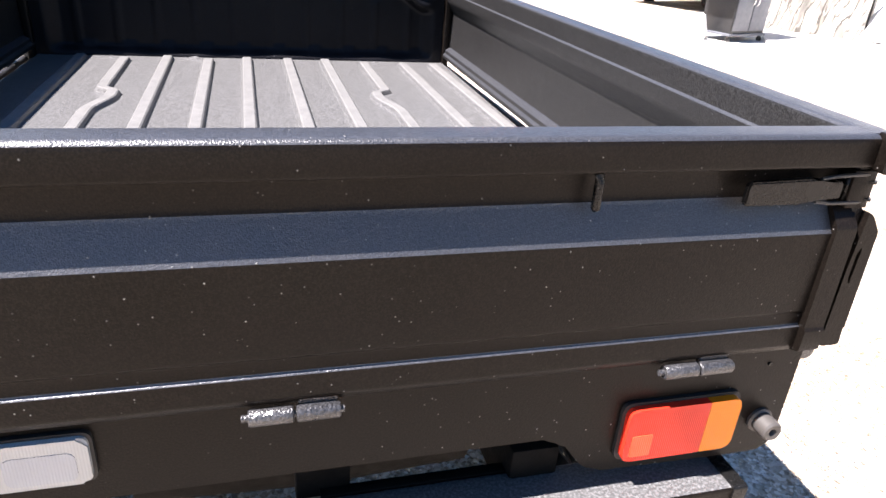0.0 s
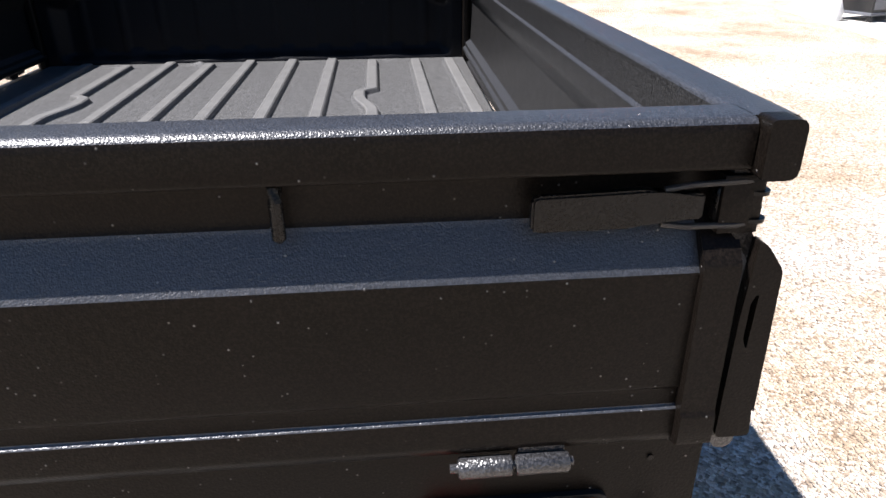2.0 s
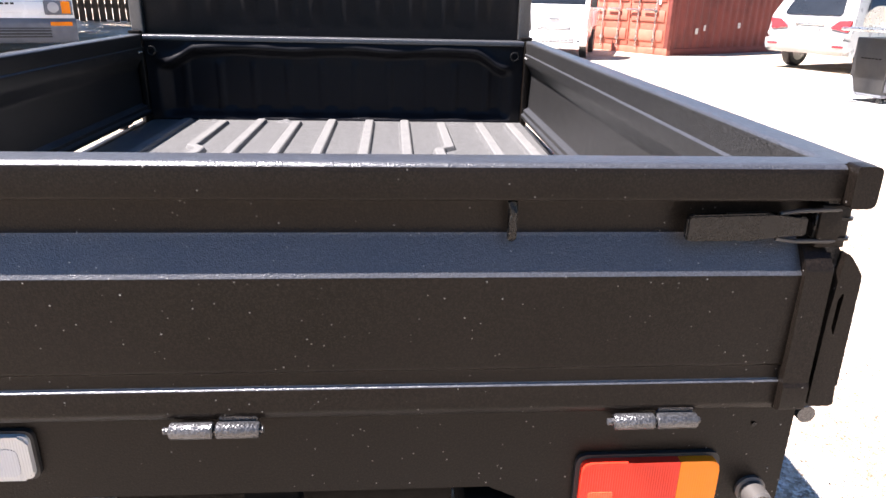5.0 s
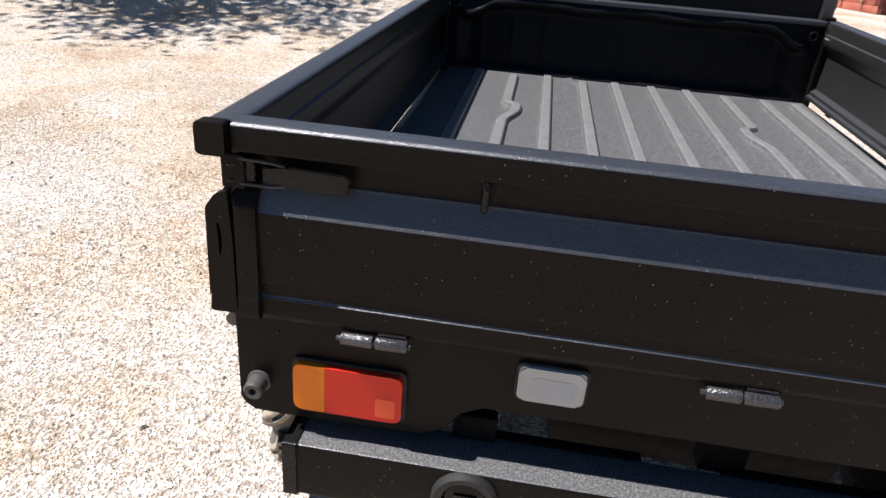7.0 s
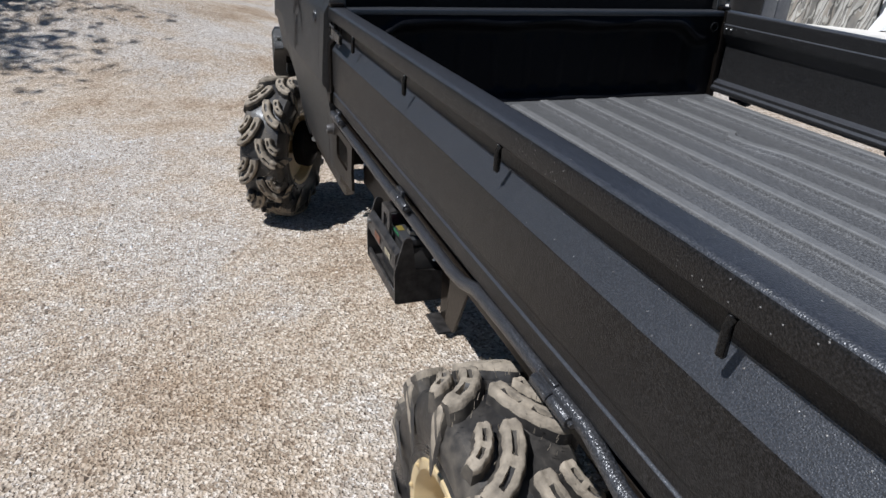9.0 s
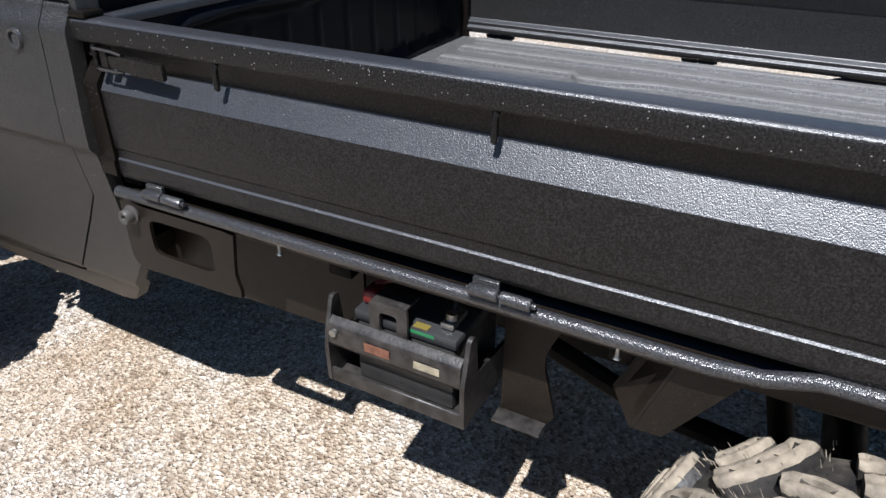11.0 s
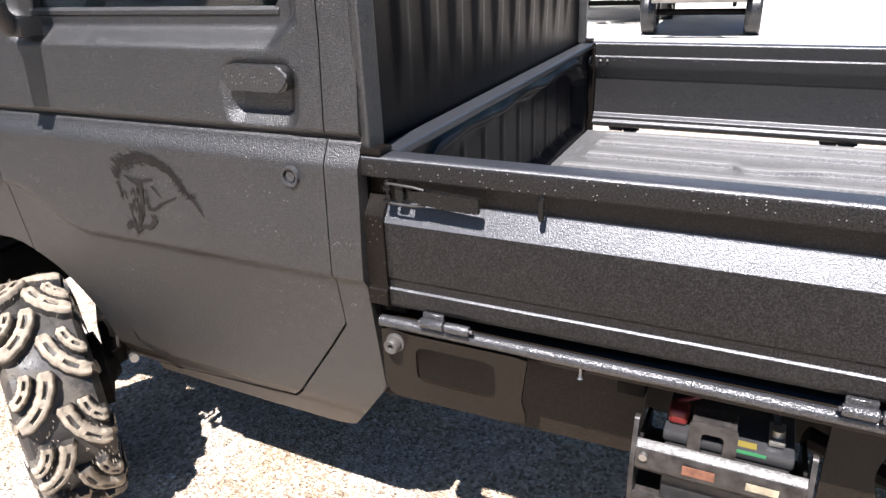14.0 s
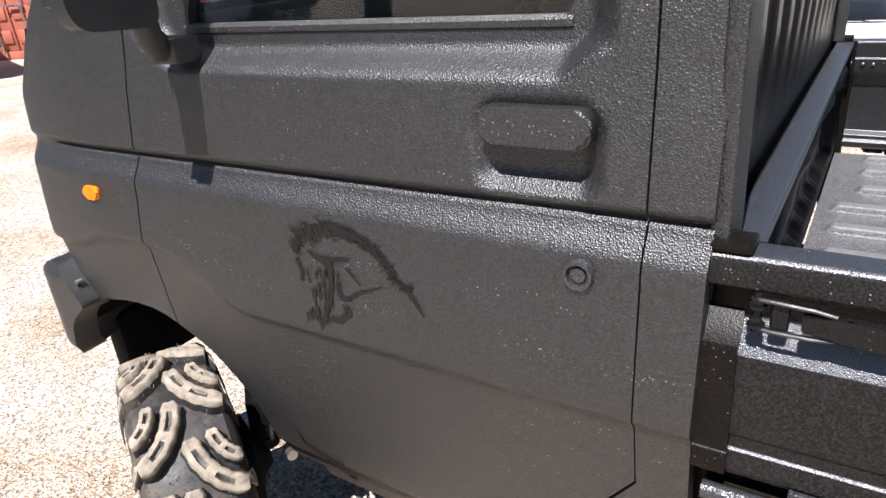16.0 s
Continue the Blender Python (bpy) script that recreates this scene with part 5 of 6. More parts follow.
def battery_box():
    y0, y1 = 1.208, 1.476
    tray = bmesh.new()
    # folded floor with turned-up lips and two side cheeks
    box(tray, (-0.715, y0, 0.470), (-0.50, y1, 0.478), 0.001, 1)
    box(tray, (-0.720, y0, 0.470), (-0.712, y1, 0.500), 0.002, 1)
    t = part("battery_tray", tray, STEEL_WORN, truck, "welded black steel battery tray with worn edges")
    for y in (y0, y1):
        cheek = rounded([(-0.722, 0.472), (-0.724, 0.56, 0.01), (-0.700, 0.645, 0.012), (-0.682, 0.642, 0.008), (-0.672, 0.56), (-0.52, 0.54), (-0.52, 0.472)], 0.006, 4)
        part("tray_cheek", prism(bmesh.new(), cheek, "y", y - 0.004, y + 0.004), STEEL_WORN, t)
    b = boxed((-0.690, 1.238, 0.480), (-0.520, 1.430, 0.604), 0.006)
    bat = part("battery", b, BATTERY, t, "black car battery")
    part("battery_lid", boxed((-0.694, 1.234, 0.6045), (-0.516, 1.434, 0.626), 0.005), BATTERY_GREY, bat, "grey battery lid")
    part("battery_skirt", boxed((-0.694, 1.240, 0.482), (-0.6905, 1.428, 0.545), 0.001), BATTERY, bat)
    bm = boxed((-0.675, 1.398, 0.6265), (-0.635, 1.430, 0.656), 0.008, 3)
    part("terminal_cover", bm, RED, bat, "red terminal cover")
    bm = bmesh.new()
    lathe(bm, [(0.001, 0.024), (0.010, 0.024), (0.012, 0.0), (0.001, 0.0)], 16, "z", closed=False)
    box(bm, (-0.02, -0.012, 0.002), (0.035, 0.012, 0.012), 0.002)
    c = part("terminal", bm, ZINC, bat, "bare lead terminal clamp")
    c.matrix_basis = pose(-0.655, 1.262, 0.627)
    part("warning_label", boxed((-0.690, 1.290, 0.6262), (-0.675, 1.318, 0.6270)), YELLOW, bat)
    part("green_label", boxed((-0.6948, 1.275, 0.617), (-0.6942, 1.320, 0.6235)), GREEN, bat)
    part("red_cable", tube(bmesh.new(), [(-0.645, 1.418, 0.655), (-0.63, 1.38, 0.668), (-0.62, 1.33, 0.680), (-0.60, 1.28, 0.71)], 0.005, 8), RED, bat)
    part("black_cable", tube(bmesh.new(), [(-0.64, 1.262, 0.645), (-0.62, 1.27, 0.665), (-0.60, 1.31, 0.68), (-0.58, 1.36, 0.70)], 0.006, 8), BLACK_PLASTIC, bat)
    # hold-down: a channel across with an upright yoke
    ch = rounded([(-0.706, 0.610), (-0.720, 0.598), (-0.722, 0.560), (-0.714, 0.548), (-0.698, 0.548), (-0.698, 0.553), (-0.711, 0.555), (-0.716, 0.563), (-0.715, 0.594), (-0.704, 0.604)], 0.002, 2)
    hold = part("hold_down", prism(bmesh.new(), ch, "y", y0 + 0.005, y1 - 0.005), STEEL_WORN, t, "scuffed steel hold-down bar")
    outer = rrect(1.356, 0.628, 0.074, 0.074, 0.010, 5)
    inner = rrect(1.356, 0.626, 0.034, 0.040, 0.008, 5)
    part("yoke", ring_plate(bmesh.new(), outer, inner, "x", -0.706, -0.700), STEEL_WORN, hold)
    part("yoke_top", boxed((-0.703, 1.322, 0.660), (-0.660, 1.390, 0.665), 0.002), STEEL_WORN, hold)
    bm = tube(bmesh.new(), [(-0.719, 1.458, 0.585), (-0.728, 1.458, 0.585)], 0.007, 12)
    part("pin", bm, ZINC, hold)
    part("label_scrap", boxed((-0.7235, 1.250, 0.570), (-0.7225, 1.298, 0.584)), TAN_TAG, hold, "torn pale sticker")
    part("label_scrap", boxed((-0.7235, 1.345, 0.568), (-0.7225, 1.395, 0.586)), RUST_TAG, hold, "faded orange sticker")


TAN_TAG = plain("torn_tan_sticker", (0.30, 0.26, 0.18), 0.7, 0.0, 0.4, 60.0)
RUST_TAG = plain("faded_orange_sticker", (0.17, 0.07, 0.04), 0.7, 0.0, 0.4, 60.0)
battery_box()


# ---- the yard round it ----
def at(name, label, category, x, y, turn, z=0.0, group=""):
    return thing(name, label, category, group, m=pose(x, y, z, 0, 0, turn))


def simple_wheel(parent, x, y, r, w, mat=None):
    bm = bmesh.new()
    lathe(bm, rounded([(r * 0.6, -w / 2), (r * 0.93, -w / 2), (r, -w * 0.36), (r, w * 0.36), (r * 0.93, w / 2), (r * 0.6, w / 2)], 0.02, 3), 36)
    o = part("wheel", bm, RUBBER, parent)
    o.matrix_basis = pose(x, y, r)
    bm = bmesh.new()
    lathe(bm, rounded([(0.01, -w * 0.30), (r * 0.35, -w * 0.32), (r * 0.6, -w * 0.46), (r * 0.62, w * 0.46), (r * 0.35, w * 0.32), (0.01, w * 0.30)], 0.004, 2), 30, closed=False)
    part("rim", bm, mat or STAINLESS, o)


def white_truck(x, y, turn, z=0.0, squint=False, label="white small flatbed truck parked facing the yard"):
    """A forward-control pickup with its nose at local y = 0, facing -y."""
    e = at("parked_truck", label, "truck", x, y, turn, z, "parked white trucks")
    prof = rounded([(0.0, 0.30), (0.0, 0.62), (0.03, 0.98), (0.30, 1.62, 0.06), (0.42, 1.72, 0.08), (1.15, 1.74, 0.05), (1.20, 1.70), (1.20, 0.38), (0.9, 0.38), (0.84, 0.58, 0.1), (0.36, 0.58, 0.1), (0.30, 0.32)], 0.03, 3)
    body = prism(bmesh.new(), prof, "x", -0.69, 0.69)
    bmesh.ops.bevel(body, geom=[ed for ed in body.edges if abs(abs(ed.verts[0].co.x) - 0.69) < 1e-4 and abs(ed.verts[0].co.x - ed.verts[1].co.x) < 1e-4], offset=0.05, segments=3, affect="EDGES")
    part("cab", body, WHITE_PAINT, e)
    w = part("windscreen", boxed((-0.60, -0.006, 0.0), (0.60, 0.006, 0.48), 0.004), GLASS_DARK, e)
    w.matrix_basis = pose(0, 0.075, 1.10, -23)
    b = part("front_bumper", prism(bmesh.new(), rounded([(-0.03, 0.28), (-0.05, 0.33), (-0.05, 0.50), (-0.01, 0.55), (0.12, 0.55), (0.12, 0.28)], 0.02, 3), "x", -0.70, 0.70), GREY_PLASTIC if squint else WHITE_PAINT, e)
    part("bumper_grille", boxed((-0.44, -0.054, 0.345), (0.44, -0.046, 0.45), 0.002), BLACK_PLASTIC, b)
    for i in range(3):
        part("grille_slat", boxed((-0.45, -0.060, 0.362 + i * 0.032), (0.45, -0.050, 0.375 + i * 0.032), 0.002), GREY_PLASTIC if squint else WHITE_PAINT, b)
    for s in (-1, 1):
        if squint:
            lamp = part("headlight_surround", boxed((s * 0.40, -0.030, 0.585), (s * 0.68, 0.02, 0.74), 0.012), GREY_PLASTIC, e)
            bm = bmesh.new()
            lathe(bm, [(0.001, -0.018), (0.03, -0.016), (0.055, -0.006), (0.06, 0.004)], 26, "y", closed=False)
            o = part("headlight", bm, LENS_WHITE, lamp)
            o.matrix_basis = pose(s * 0.49, -0.030, 0.665)
            part("indicator", boxed((s * 0.57, -0.034, 0.60), (s * 0.66, -0.022, 0.73), 0.004), LENS_AMBER, lamp)
            part("bumper_lamp", boxed((s * 0.44, -0.058, 0.47), (s * 0.66, -0.048, 0.515), 0.003), LENS_AMBER, b)
        else:
            lamp = part("headlight", prism(bmesh.new(), rounded([(s * 0.42, 0.62), (s * 0.67, 0.60), (s * 0.685, 0.84), (s * 0.52, 0.80)], 0.02, 3), "y", -0.006, 0.03), LENS_WHITE, e)
            part("fog_lamp", boxed((s * 0.50, -0.056, 0.36), (s * 0.56, -0.046, 0.40), 0.004), GREY_PLASTIC, b)
        simple_wheel(e, s * 0.60, 0.60, 0.27, 0.15)
        simple_wheel(e, s * 0.60, 2.45, 0.27, 0.15)
        part("door_mirror", boxed((s * 0.72, 0.10, 1.05), (s * 0.83, 0.16, 1.28), 0.015), BLACK_PLASTIC, e)
        g = part("side_window", boxed((s * 0.684, 0.30, 1.06), (s * 0.694, 1.05, 1.50), 0.003), GLASS_DARK, e)
    if squint:
        p = part("front_garnish", boxed((-0.40, -0.016, 0.605), (0.40, 0.01, 0.725), 0.006), WHITE_PAINT, e)
        for i, xx in enumerate((-0.10, -0.05, 0.0, 0.05, 0.10)):
            part("badge_bar", boxed((xx - 0.018, -0.019, 0.690), (xx + 0.018, -0.0165, 0.712)), BLACK_PLASTIC, p)
    else:
        p = part("front_grille", boxed((-0.34, -0.012, 0.60), (0.34, 0.01, 0.66), 0.004), BLACK_PLASTIC, e)
        for i in range(2):
            part("grille_slat", boxed((-0.34, -0.018, 0.612 + i * 0.022), (0.34, -0.010, 0.622 + i * 0.022), 0.002), WHITE_PAINT, p)
        for k in range(9):
            part("grille_bar", boxed((-0.32 + k * 0.08 - 0.006, -0.064, 0.348), (-0.32 + k * 0.08 + 0.006, -0.05, 0.448), 0.002), WHITE_PAINT, b)
        part("badge_bar", boxed((-0.11, -0.012, 0.80), (0.11, 0.03, 0.825), 0.002), GREY_PLASTIC, e)
    part("flatbed", boxed((-0.69, 1.24, 0.62), (0.69, 3.15, 0.70), 0.01), WHITE_PAINT, e)
    for s in (-1, 1):
        part("drop_side", boxed((s * 0.67, 1.24, 0.70), (s * 0.70, 3.15, 0.98), 0.006), WHITE_PAINT, e)
    part("chassis", boxed((-0.35, 0.2, 0.30), (0.35, 3.0, 0.62), 0.02), CHASSIS, e)
    return e


white_truck(-4.05, 7.55, 24, rise(-4.05, 7.55), True, "old white and grey small truck parked in tree shade")
white_truck(-6.3, 8.6, 24, rise(-6.3, 8.6), False)
white_truck(3.55, 14.1, -20, 0.0, False, "white small truck parked in the sun beside the container")
white_truck(-4.6, 17.5, -60, 0.45, False)


def container():
    e = at("shipping_container", "rusty red steel shipping container with faded doors", "container", 6.55, 15.4, 30)
    L, W, H = 6.06, 2.44, 2.59
    # local: doors on the plane x = 0 towards -x, near corner at the origin, side along +x on y = 0
    def wall(u, z, deep):
        k = (u / 0.278) % 1.0
        return deep * (smooth(0.0, 0.25, k) - smooth(0.5, 0.75, k))
    us = []
    u = 0.06
    while u < L - 0.06:
        us += [u, u + 0.0695]
        u += 0.139
    bm = bmesh.new()
    sheet(bm, us, [0.16, H - 0.10], lambda q, z: (q, 0.015 + wall(q, z, 0.036), z))
    part("side_wall", bm, CONTAINER_RED, e, "", 20)
    bm = boxed((0.02, 0.06, 0.16), (L, W - 0.02, H - 0.02))
    part("inner_box", bm, CONTAINER_RED, e)
    for z0, z1 in ((0.0, 0.16), (H - 0.10, H)):
        part("side_rail", boxed((0.0, 0.0, z0), (L, 0.055, z1), 0.006), CONTAINER_RED, e)
        part("end_rail", boxed((-0.02, 0.0, z0), (0.05, W, z1), 0.006), CONTAINER_DOOR, e)
    for x in (0.0, L - 0.1):
        for y in (0.0, W - 0.1):
            part("corner_casting", boxed((x - 0.025, y - 0.006, 0.001), (x + 0.12, y + 0.106, 0.12), 0.008), CONTAINER_DOOR, e)
            part("corner_post", boxed((x - 0.015, y - 0.004, 0.12), (x + 0.10, y + 0.10, H), 0.006), CONTAINER_RED, e)
    for k in range(2):
        y0 = 0.11 + k * 1.12
        d = part("container_door", boxed((-0.012, y0, 0.17), (0.02, y0 + 1.09, H - 0.11), 0.004), CONTAINER_DOOR, e)
        for z in (0.30, 0.74, 1.18, 1.62, 2.06):
            part("door_panel", boxed((-0.040, y0 + 0.05, z), (-0.0125, y0 + 1.04, z + 0.26), 0.018), CONTAINER_DOOR, d)
        for yy in (y0 + 0.28, y0 + 0.80):
            bm = tube(bmesh.new(), [(-0.075, yy, 0.12), (-0.075, yy, H - 0.06)], 0.019, 10)
            for z in (0.30, 0.95, 1.6, 2.2):
                box(bm, (-0.095, yy - 0.045, z), (-0.041, yy + 0.045, z + 0.07), 0.004)
            box(bm, (-0.11, yy - 0.02, 0.98), (-0.085, yy + 0.36, 1.02), 0.004)
            part("lock_bar", bm, STAINLESS, d, "worn galvanised locking bar")
    part("notice", boxed((-0.0435, 0.28, 1.30), (-0.0405, 0.40, 1.46)), YELLOW, e, "yellow notice")
    part("notice", boxed((-0.0435, 0.30, 1.12), (-0.0405, 0.38, 1.22)), WHITE_TAG, e)
    for i, ch in enumerate("CX"):
        me = text_mesh(ch, 0.30, 0.004)
        me.materials.append(WHITE_TAG)
        o = new("lettering", me)
        o.parent = e
        o.matrix_basis = pose(1.30, 0.008, 1.98 - i * 0.36, 90, 0, 0)
    for xx, zz, w in ((0.95, 0.48, 0.10), (1.25, 0.55, 0.07), (2.6, 0.60, 0.10)):
        part("paint_bar", boxed((xx, 0.004, zz), (xx + w, 0.012, zz + 0.13)), WHITE_TAG, e)


container()


def silver_car():
    e = at("silver_car", "silver family car with dark glass parked tail out", "car", 8.1, 12.5, -66)
    # local: tail at y = 0, nose towards +y
    prof = [(0.02, 0.32), (-0.04, 0.45), (-0.04, 0.62), (0.03, 0.70), (0.06, 0.98), (0.22, 1.30), (0.42, 1.56, 0.1), (0.9, 1.62, 0.2), (2.3, 1.60, 0.3), (3.3, 1.08, 0.2), (4.35, 0.92, 0.2), (4.5, 0.6, 0.1), (4.45, 0.28), (3.95, 0.26), (3.85, 0.55, 0.2), (3.35, 0.55, 0.2), (3.25, 0.26), (1.2, 0.26), (1.1, 0.58, 0.2), (0.55, 0.58, 0.2), (0.45, 0.30)]
    bm = prism(bmesh.new(), rounded(prof, 0.06, 4), "x", -0.86, 0.86)
    bmesh.ops.bevel(bm, geom=[ed for ed in bm.edges if abs(abs(ed.verts[0].co.x) - 0.86) < 1e-4 and abs(ed.verts[0].co.x - ed.verts[1].co.x) < 1e-4], offset=0.10, segments=4, affect="EDGES")
    for v in bm.verts:
        v.co.x *= 1 - 0.20 * smooth(0.95, 1.6, v.co.z)
    part("body", bm, SILVER, e)
    w = part("rear_window", prism(bmesh.new(), rounded([(-0.60, 0.0), (0.60, 0.0), (0.50, 0.44), (-0.50, 0.44)], 0.08, 5), "y", -0.01, 0.012), GLASS_DARK, e)
    w.matrix_basis = pose(0, 0.068, 1.02, -26.5)
    part("wiper", tube(bmesh.new(), [(0.05, 0.10, 1.04), (-0.34, 0.15, 1.16)], 0.010, 6), BLACK_PLASTIC, e)
    for s in (-1, 1):
        part("tail_lamp", prism(bmesh.new(), rounded([(s * 0.44, 0.80), (s * 0.80, 0.74), (s * 0.835, 0.95), (s * 0.60, 0.93)], 0.03, 4), "y", 0.004, 0.16), RED_LAMP, e, "red tail lamp")
        part("reflector", boxed((s * 0.58, -0.046, 0.46), (s * 0.80, -0.03, 0.50), 0.004), RED_LAMP, e)
        g = prism(bmesh.new(), rounded([(0.42, 1.02), (3.05, 1.02), (2.2, 1.46), (0.62, 1.48)], 0.08, 5), "x", s * 0.79, s * 0.83)
        for v in g.verts:
            v.co.x *= 1.055 - 0.19 * smooth(0.95, 1.6, v.co.z)
        part("side_window", g, GLASS_DARK, e)
        simple_wheel(e, s * 0.76, 0.82, 0.31, 0.20)
        simple_wheel(e, s * 0.76, 3.6, 0.31, 0.20)
    part("plate_bar", boxed((-0.22, 0.010, 0.70), (0.22, 0.030, 0.81), 0.004), WHITE_TAG, e, "plain number plate")
    part("chrome_bar", boxed((-0.30, 0.020, 0.84), (0.30, 0.045, 0.875), 0.008), CHROME, e)
    bm = bmesh.new()
    lathe(bm, [(0.035, -0.006), (0.042, -0.010), (0.048, -0.006), (0.042, -0.002)], 24, "y")
    b = part("badge", bm, CHROME, e)
    b.matrix_basis = pose(0, 0.052, 0.93)


silver_car()


def barbecue():
    e = at("gas_barbecue", "stainless gas barbecue on a black wheeled cabinet", "barbecue", 6.47, 7.86, 18)
    W, D = 1.10, 0.50
    part("cabinet", boxed((0.0, 0.0, 0.12), (W * 0.72, D, 0.82), 0.012), BLACK_PLASTIC, e)
    for k in range(2):
        d = part("cabinet_door", boxed((0.03 + k * 0.375, -0.014, 0.16), (0.39 + k * 0.375, -0.002, 0.78), 0.006), GREY_PLASTIC, e)
        bm = tube(bmesh.new(), [(0.345 + k * 0.10, -0.016, 0.50), (0.345 + k * 0.10, -0.045, 0.52), (0.345 + k * 0.10, -0.050, 0.60), (0.345 + k * 0.10, -0.045, 0.68), (0.345 + k * 0.10, -0.016, 0.70)], 0.008, 8)
        part("door_handle", bm, CHROME, d, "chrome bar handle")
    for k in range(6):
        part("vent_slot", boxed((-0.004, 0.10 + k * 0.05, 0.56), (0.004, 0.135 + k * 0.05, 0.575)), CHASSIS, e)
    part("base_frame", boxed((-0.02, -0.02, 0.09), (W * 0.72 + 0.02, D + 0.02, 0.125), 0.006), GREY_PLASTIC, e)
    for x in (0.03, W * 0.72 - 0.03):
        for y in (0.03, D - 0.03):
            bm = bmesh.new()
            lathe(bm, [(0.008, -0.014), (0.036, -0.014), (0.04, 0.0), (0.036, 0.014), (0.008, 0.014)], 20)
            box(bm, (-0.02, -0.014, 0.018), (0.02, 0.014, 0.055), 0.003)
            c = part("castor", bm, BLACK_PLASTIC, e)
            c.matrix_basis = pose(x, y, 0.040)
    panel = part("control_panel", prism(bmesh.new(), rounded([(-0.05, 0.83), (-0.07, 0.86), (-0.03, 0.95), (0.06, 0.95), (0.06, 0.83)], 0.008, 3), "x", 0.0, W * 0.72), STAINLESS, e)
    for k in range(5):
        bm = bmesh.new()
        lathe(bm, [(0.001, -0.035), (0.018, -0.035), (0.024, -0.006), (0.026, 0.0)], 18, "y", closed=False)
        o = part("knob", bm, BLACK_PLASTIC, panel)
        o.matrix_basis = pose(0.10 + k * 0.145, -0.055, 0.90, -20)
    prof = rounded([(0.02, 0.952), (0.0, 1.02, 0.06), (0.10, 1.19, 0.10), (0.34, 1.22, 0.10), (0.48, 1.10, 0.08), (0.48, 0.952)], 0.03, 5)
    lid = part("lid", prism(bmesh.new(), prof, "x", 0.02, W * 0.70), STAINLESS, e, "domed stainless lid")
    part("lid_handle", tube(bmesh.new(), [(0.10, 0.02, 1.07), (0.10, -0.05, 1.06), (0.66, -0.05, 1.06), (0.66, 0.02, 1.07)], 0.014, 10), CHROME, lid)
    for x0, x1 in ((-0.34, -0.01), (W * 0.72 + 0.01, W * 0.72 + 0.34)):
        part("side_shelf", boxed((x0, -0.03, 0.905), (x1, D, 0.945), 0.01), STAINLESS, e, "stainless side shelf")
    g = at("plastic_bag", "pale crumpled plastic bag beside the barbecue", "bag", 6.14, 8.12, 0)
    bm = bmesh.new()
    lathe(bm, [(0.01, 0.0), (0.11, 0.01), (0.12, 0.12), (0.09, 0.24), (0.05, 0.34), (0.01, 0.36)], 18, "z", closed=False)
    for v in bm.verts:
        v.co.x += 0.02 * noise.noise(v.co * 14)
        v.co.y += 0.02 * noise.noise(v.co * 14 + Vector((5, 0, 0)))
    part("bag", bm, SHEET_WHITE, g)


barbecue()


def covered_box():
    """A tall box under printed tarpaulin, with slack folds."""
    e = at("covered_shed", "tall box wrapped in grey branch-print tarpaulin", "tarpaulin", 9.05, 8.15, 42)
    def face(k):
        bm = bmesh.new()
        n = 48
        L = 1.75 if k == 0 else 1.35
        def put(u, z):
            fold = 0.03 * math.sin(u * 19 + 1.5 * math.sin(z * 2.2)) * (0.4 + 0.6 * smooth(1.6, 0.0, z)) + 0.04 * noise.noise((u * 2.2, z * 1.4, k * 7.0))
            return (-fold, u, z) if k == 0 else (u, -fold, z)
        sheet(bm, steps(0, L, n), steps(0.0, 2.5, 30), put)
        return bm
    a = part("cover_side", face(0), CAMO, e, "", 60)
    b = part("cover_front", face(1), CAMO, e, "", 60)
    part("box_core", boxed((0.06, 0.06, 0.0), (1.35, 1.75, 2.49), 0.05), CAMO, e)
    bm = tube(bmesh.new(), [(-0.05, u, 1.35 + 0.02 * math.sin(u * 5)) for u in steps(0, 1.7, 12)], 0.008, 6)
    part("strap", bm, BLACK_PLASTIC, e)


covered_box()


def covered_scooter():
    e = at("covered_motorcycle", "motorcycle hidden under a white and grey dust cover", "cover", 9.66, 7.72, -46)
    def put(u, v):
        # u runs round, v from the hem to the peak
        a = u * math.tau
        L, W = 0.86, 0.36
        peak = Vector((0.46 + 0.06 * math.cos(a), 0.16 * math.sin(a), 1.40))
        hem = Vector((L * math.cos(a), W * math.sin(a), 0.05 + 0.03 * math.sin(a * 5)))
        p = hem.lerp(peak, v)
        # slack between the bars and the tail, and gathered folds
        back = smooth(0.1, -0.9, math.cos(a))
        fold = 0.030 * math.sin(a * 9 + 2 * v) * (1 - v) + 0.012 * math.sin(a * 21 + 2) * (1 - 0.6 * v)
        p += Vector((math.cos(a), math.sin(a), 0)) * (fold + 0.13 * math.sin(math.pi * v)) + Vector((0, 0, 0.10 * back * math.sin(math.pi * v)))
        return p
    bm = bmesh.new()
    sheet(bm, steps(0, 1, 110), steps(0, 1.0, 26), put)
    bmesh.ops.contextual_create(bm, geom=[e for e in bm.edges if e.is_boundary and e.verts[0].co.z > 1.2])
    bmesh.ops.remove_doubles(bm, verts=bm.verts, dist=1e-4)
    for f in bm.faces:
        c = f.calc_center_median()
        f.material_index = 1 if (c.x > 0.52 and c.z < 0.62) or (c.z < 0.22 and -0.2 < c.x < 0.5) else 0
    part("cover", bm, [SHEET_WHITE, SHEET_GREY], e, "", 60)
    simple_wheel(e, 0.0, 0.0, 0.26, 0.12)
    w = e.children[-1]
    w.matrix_basis = pose(0.62, 0.0, 0.26, 0, 0, 90)


covered_scooter()


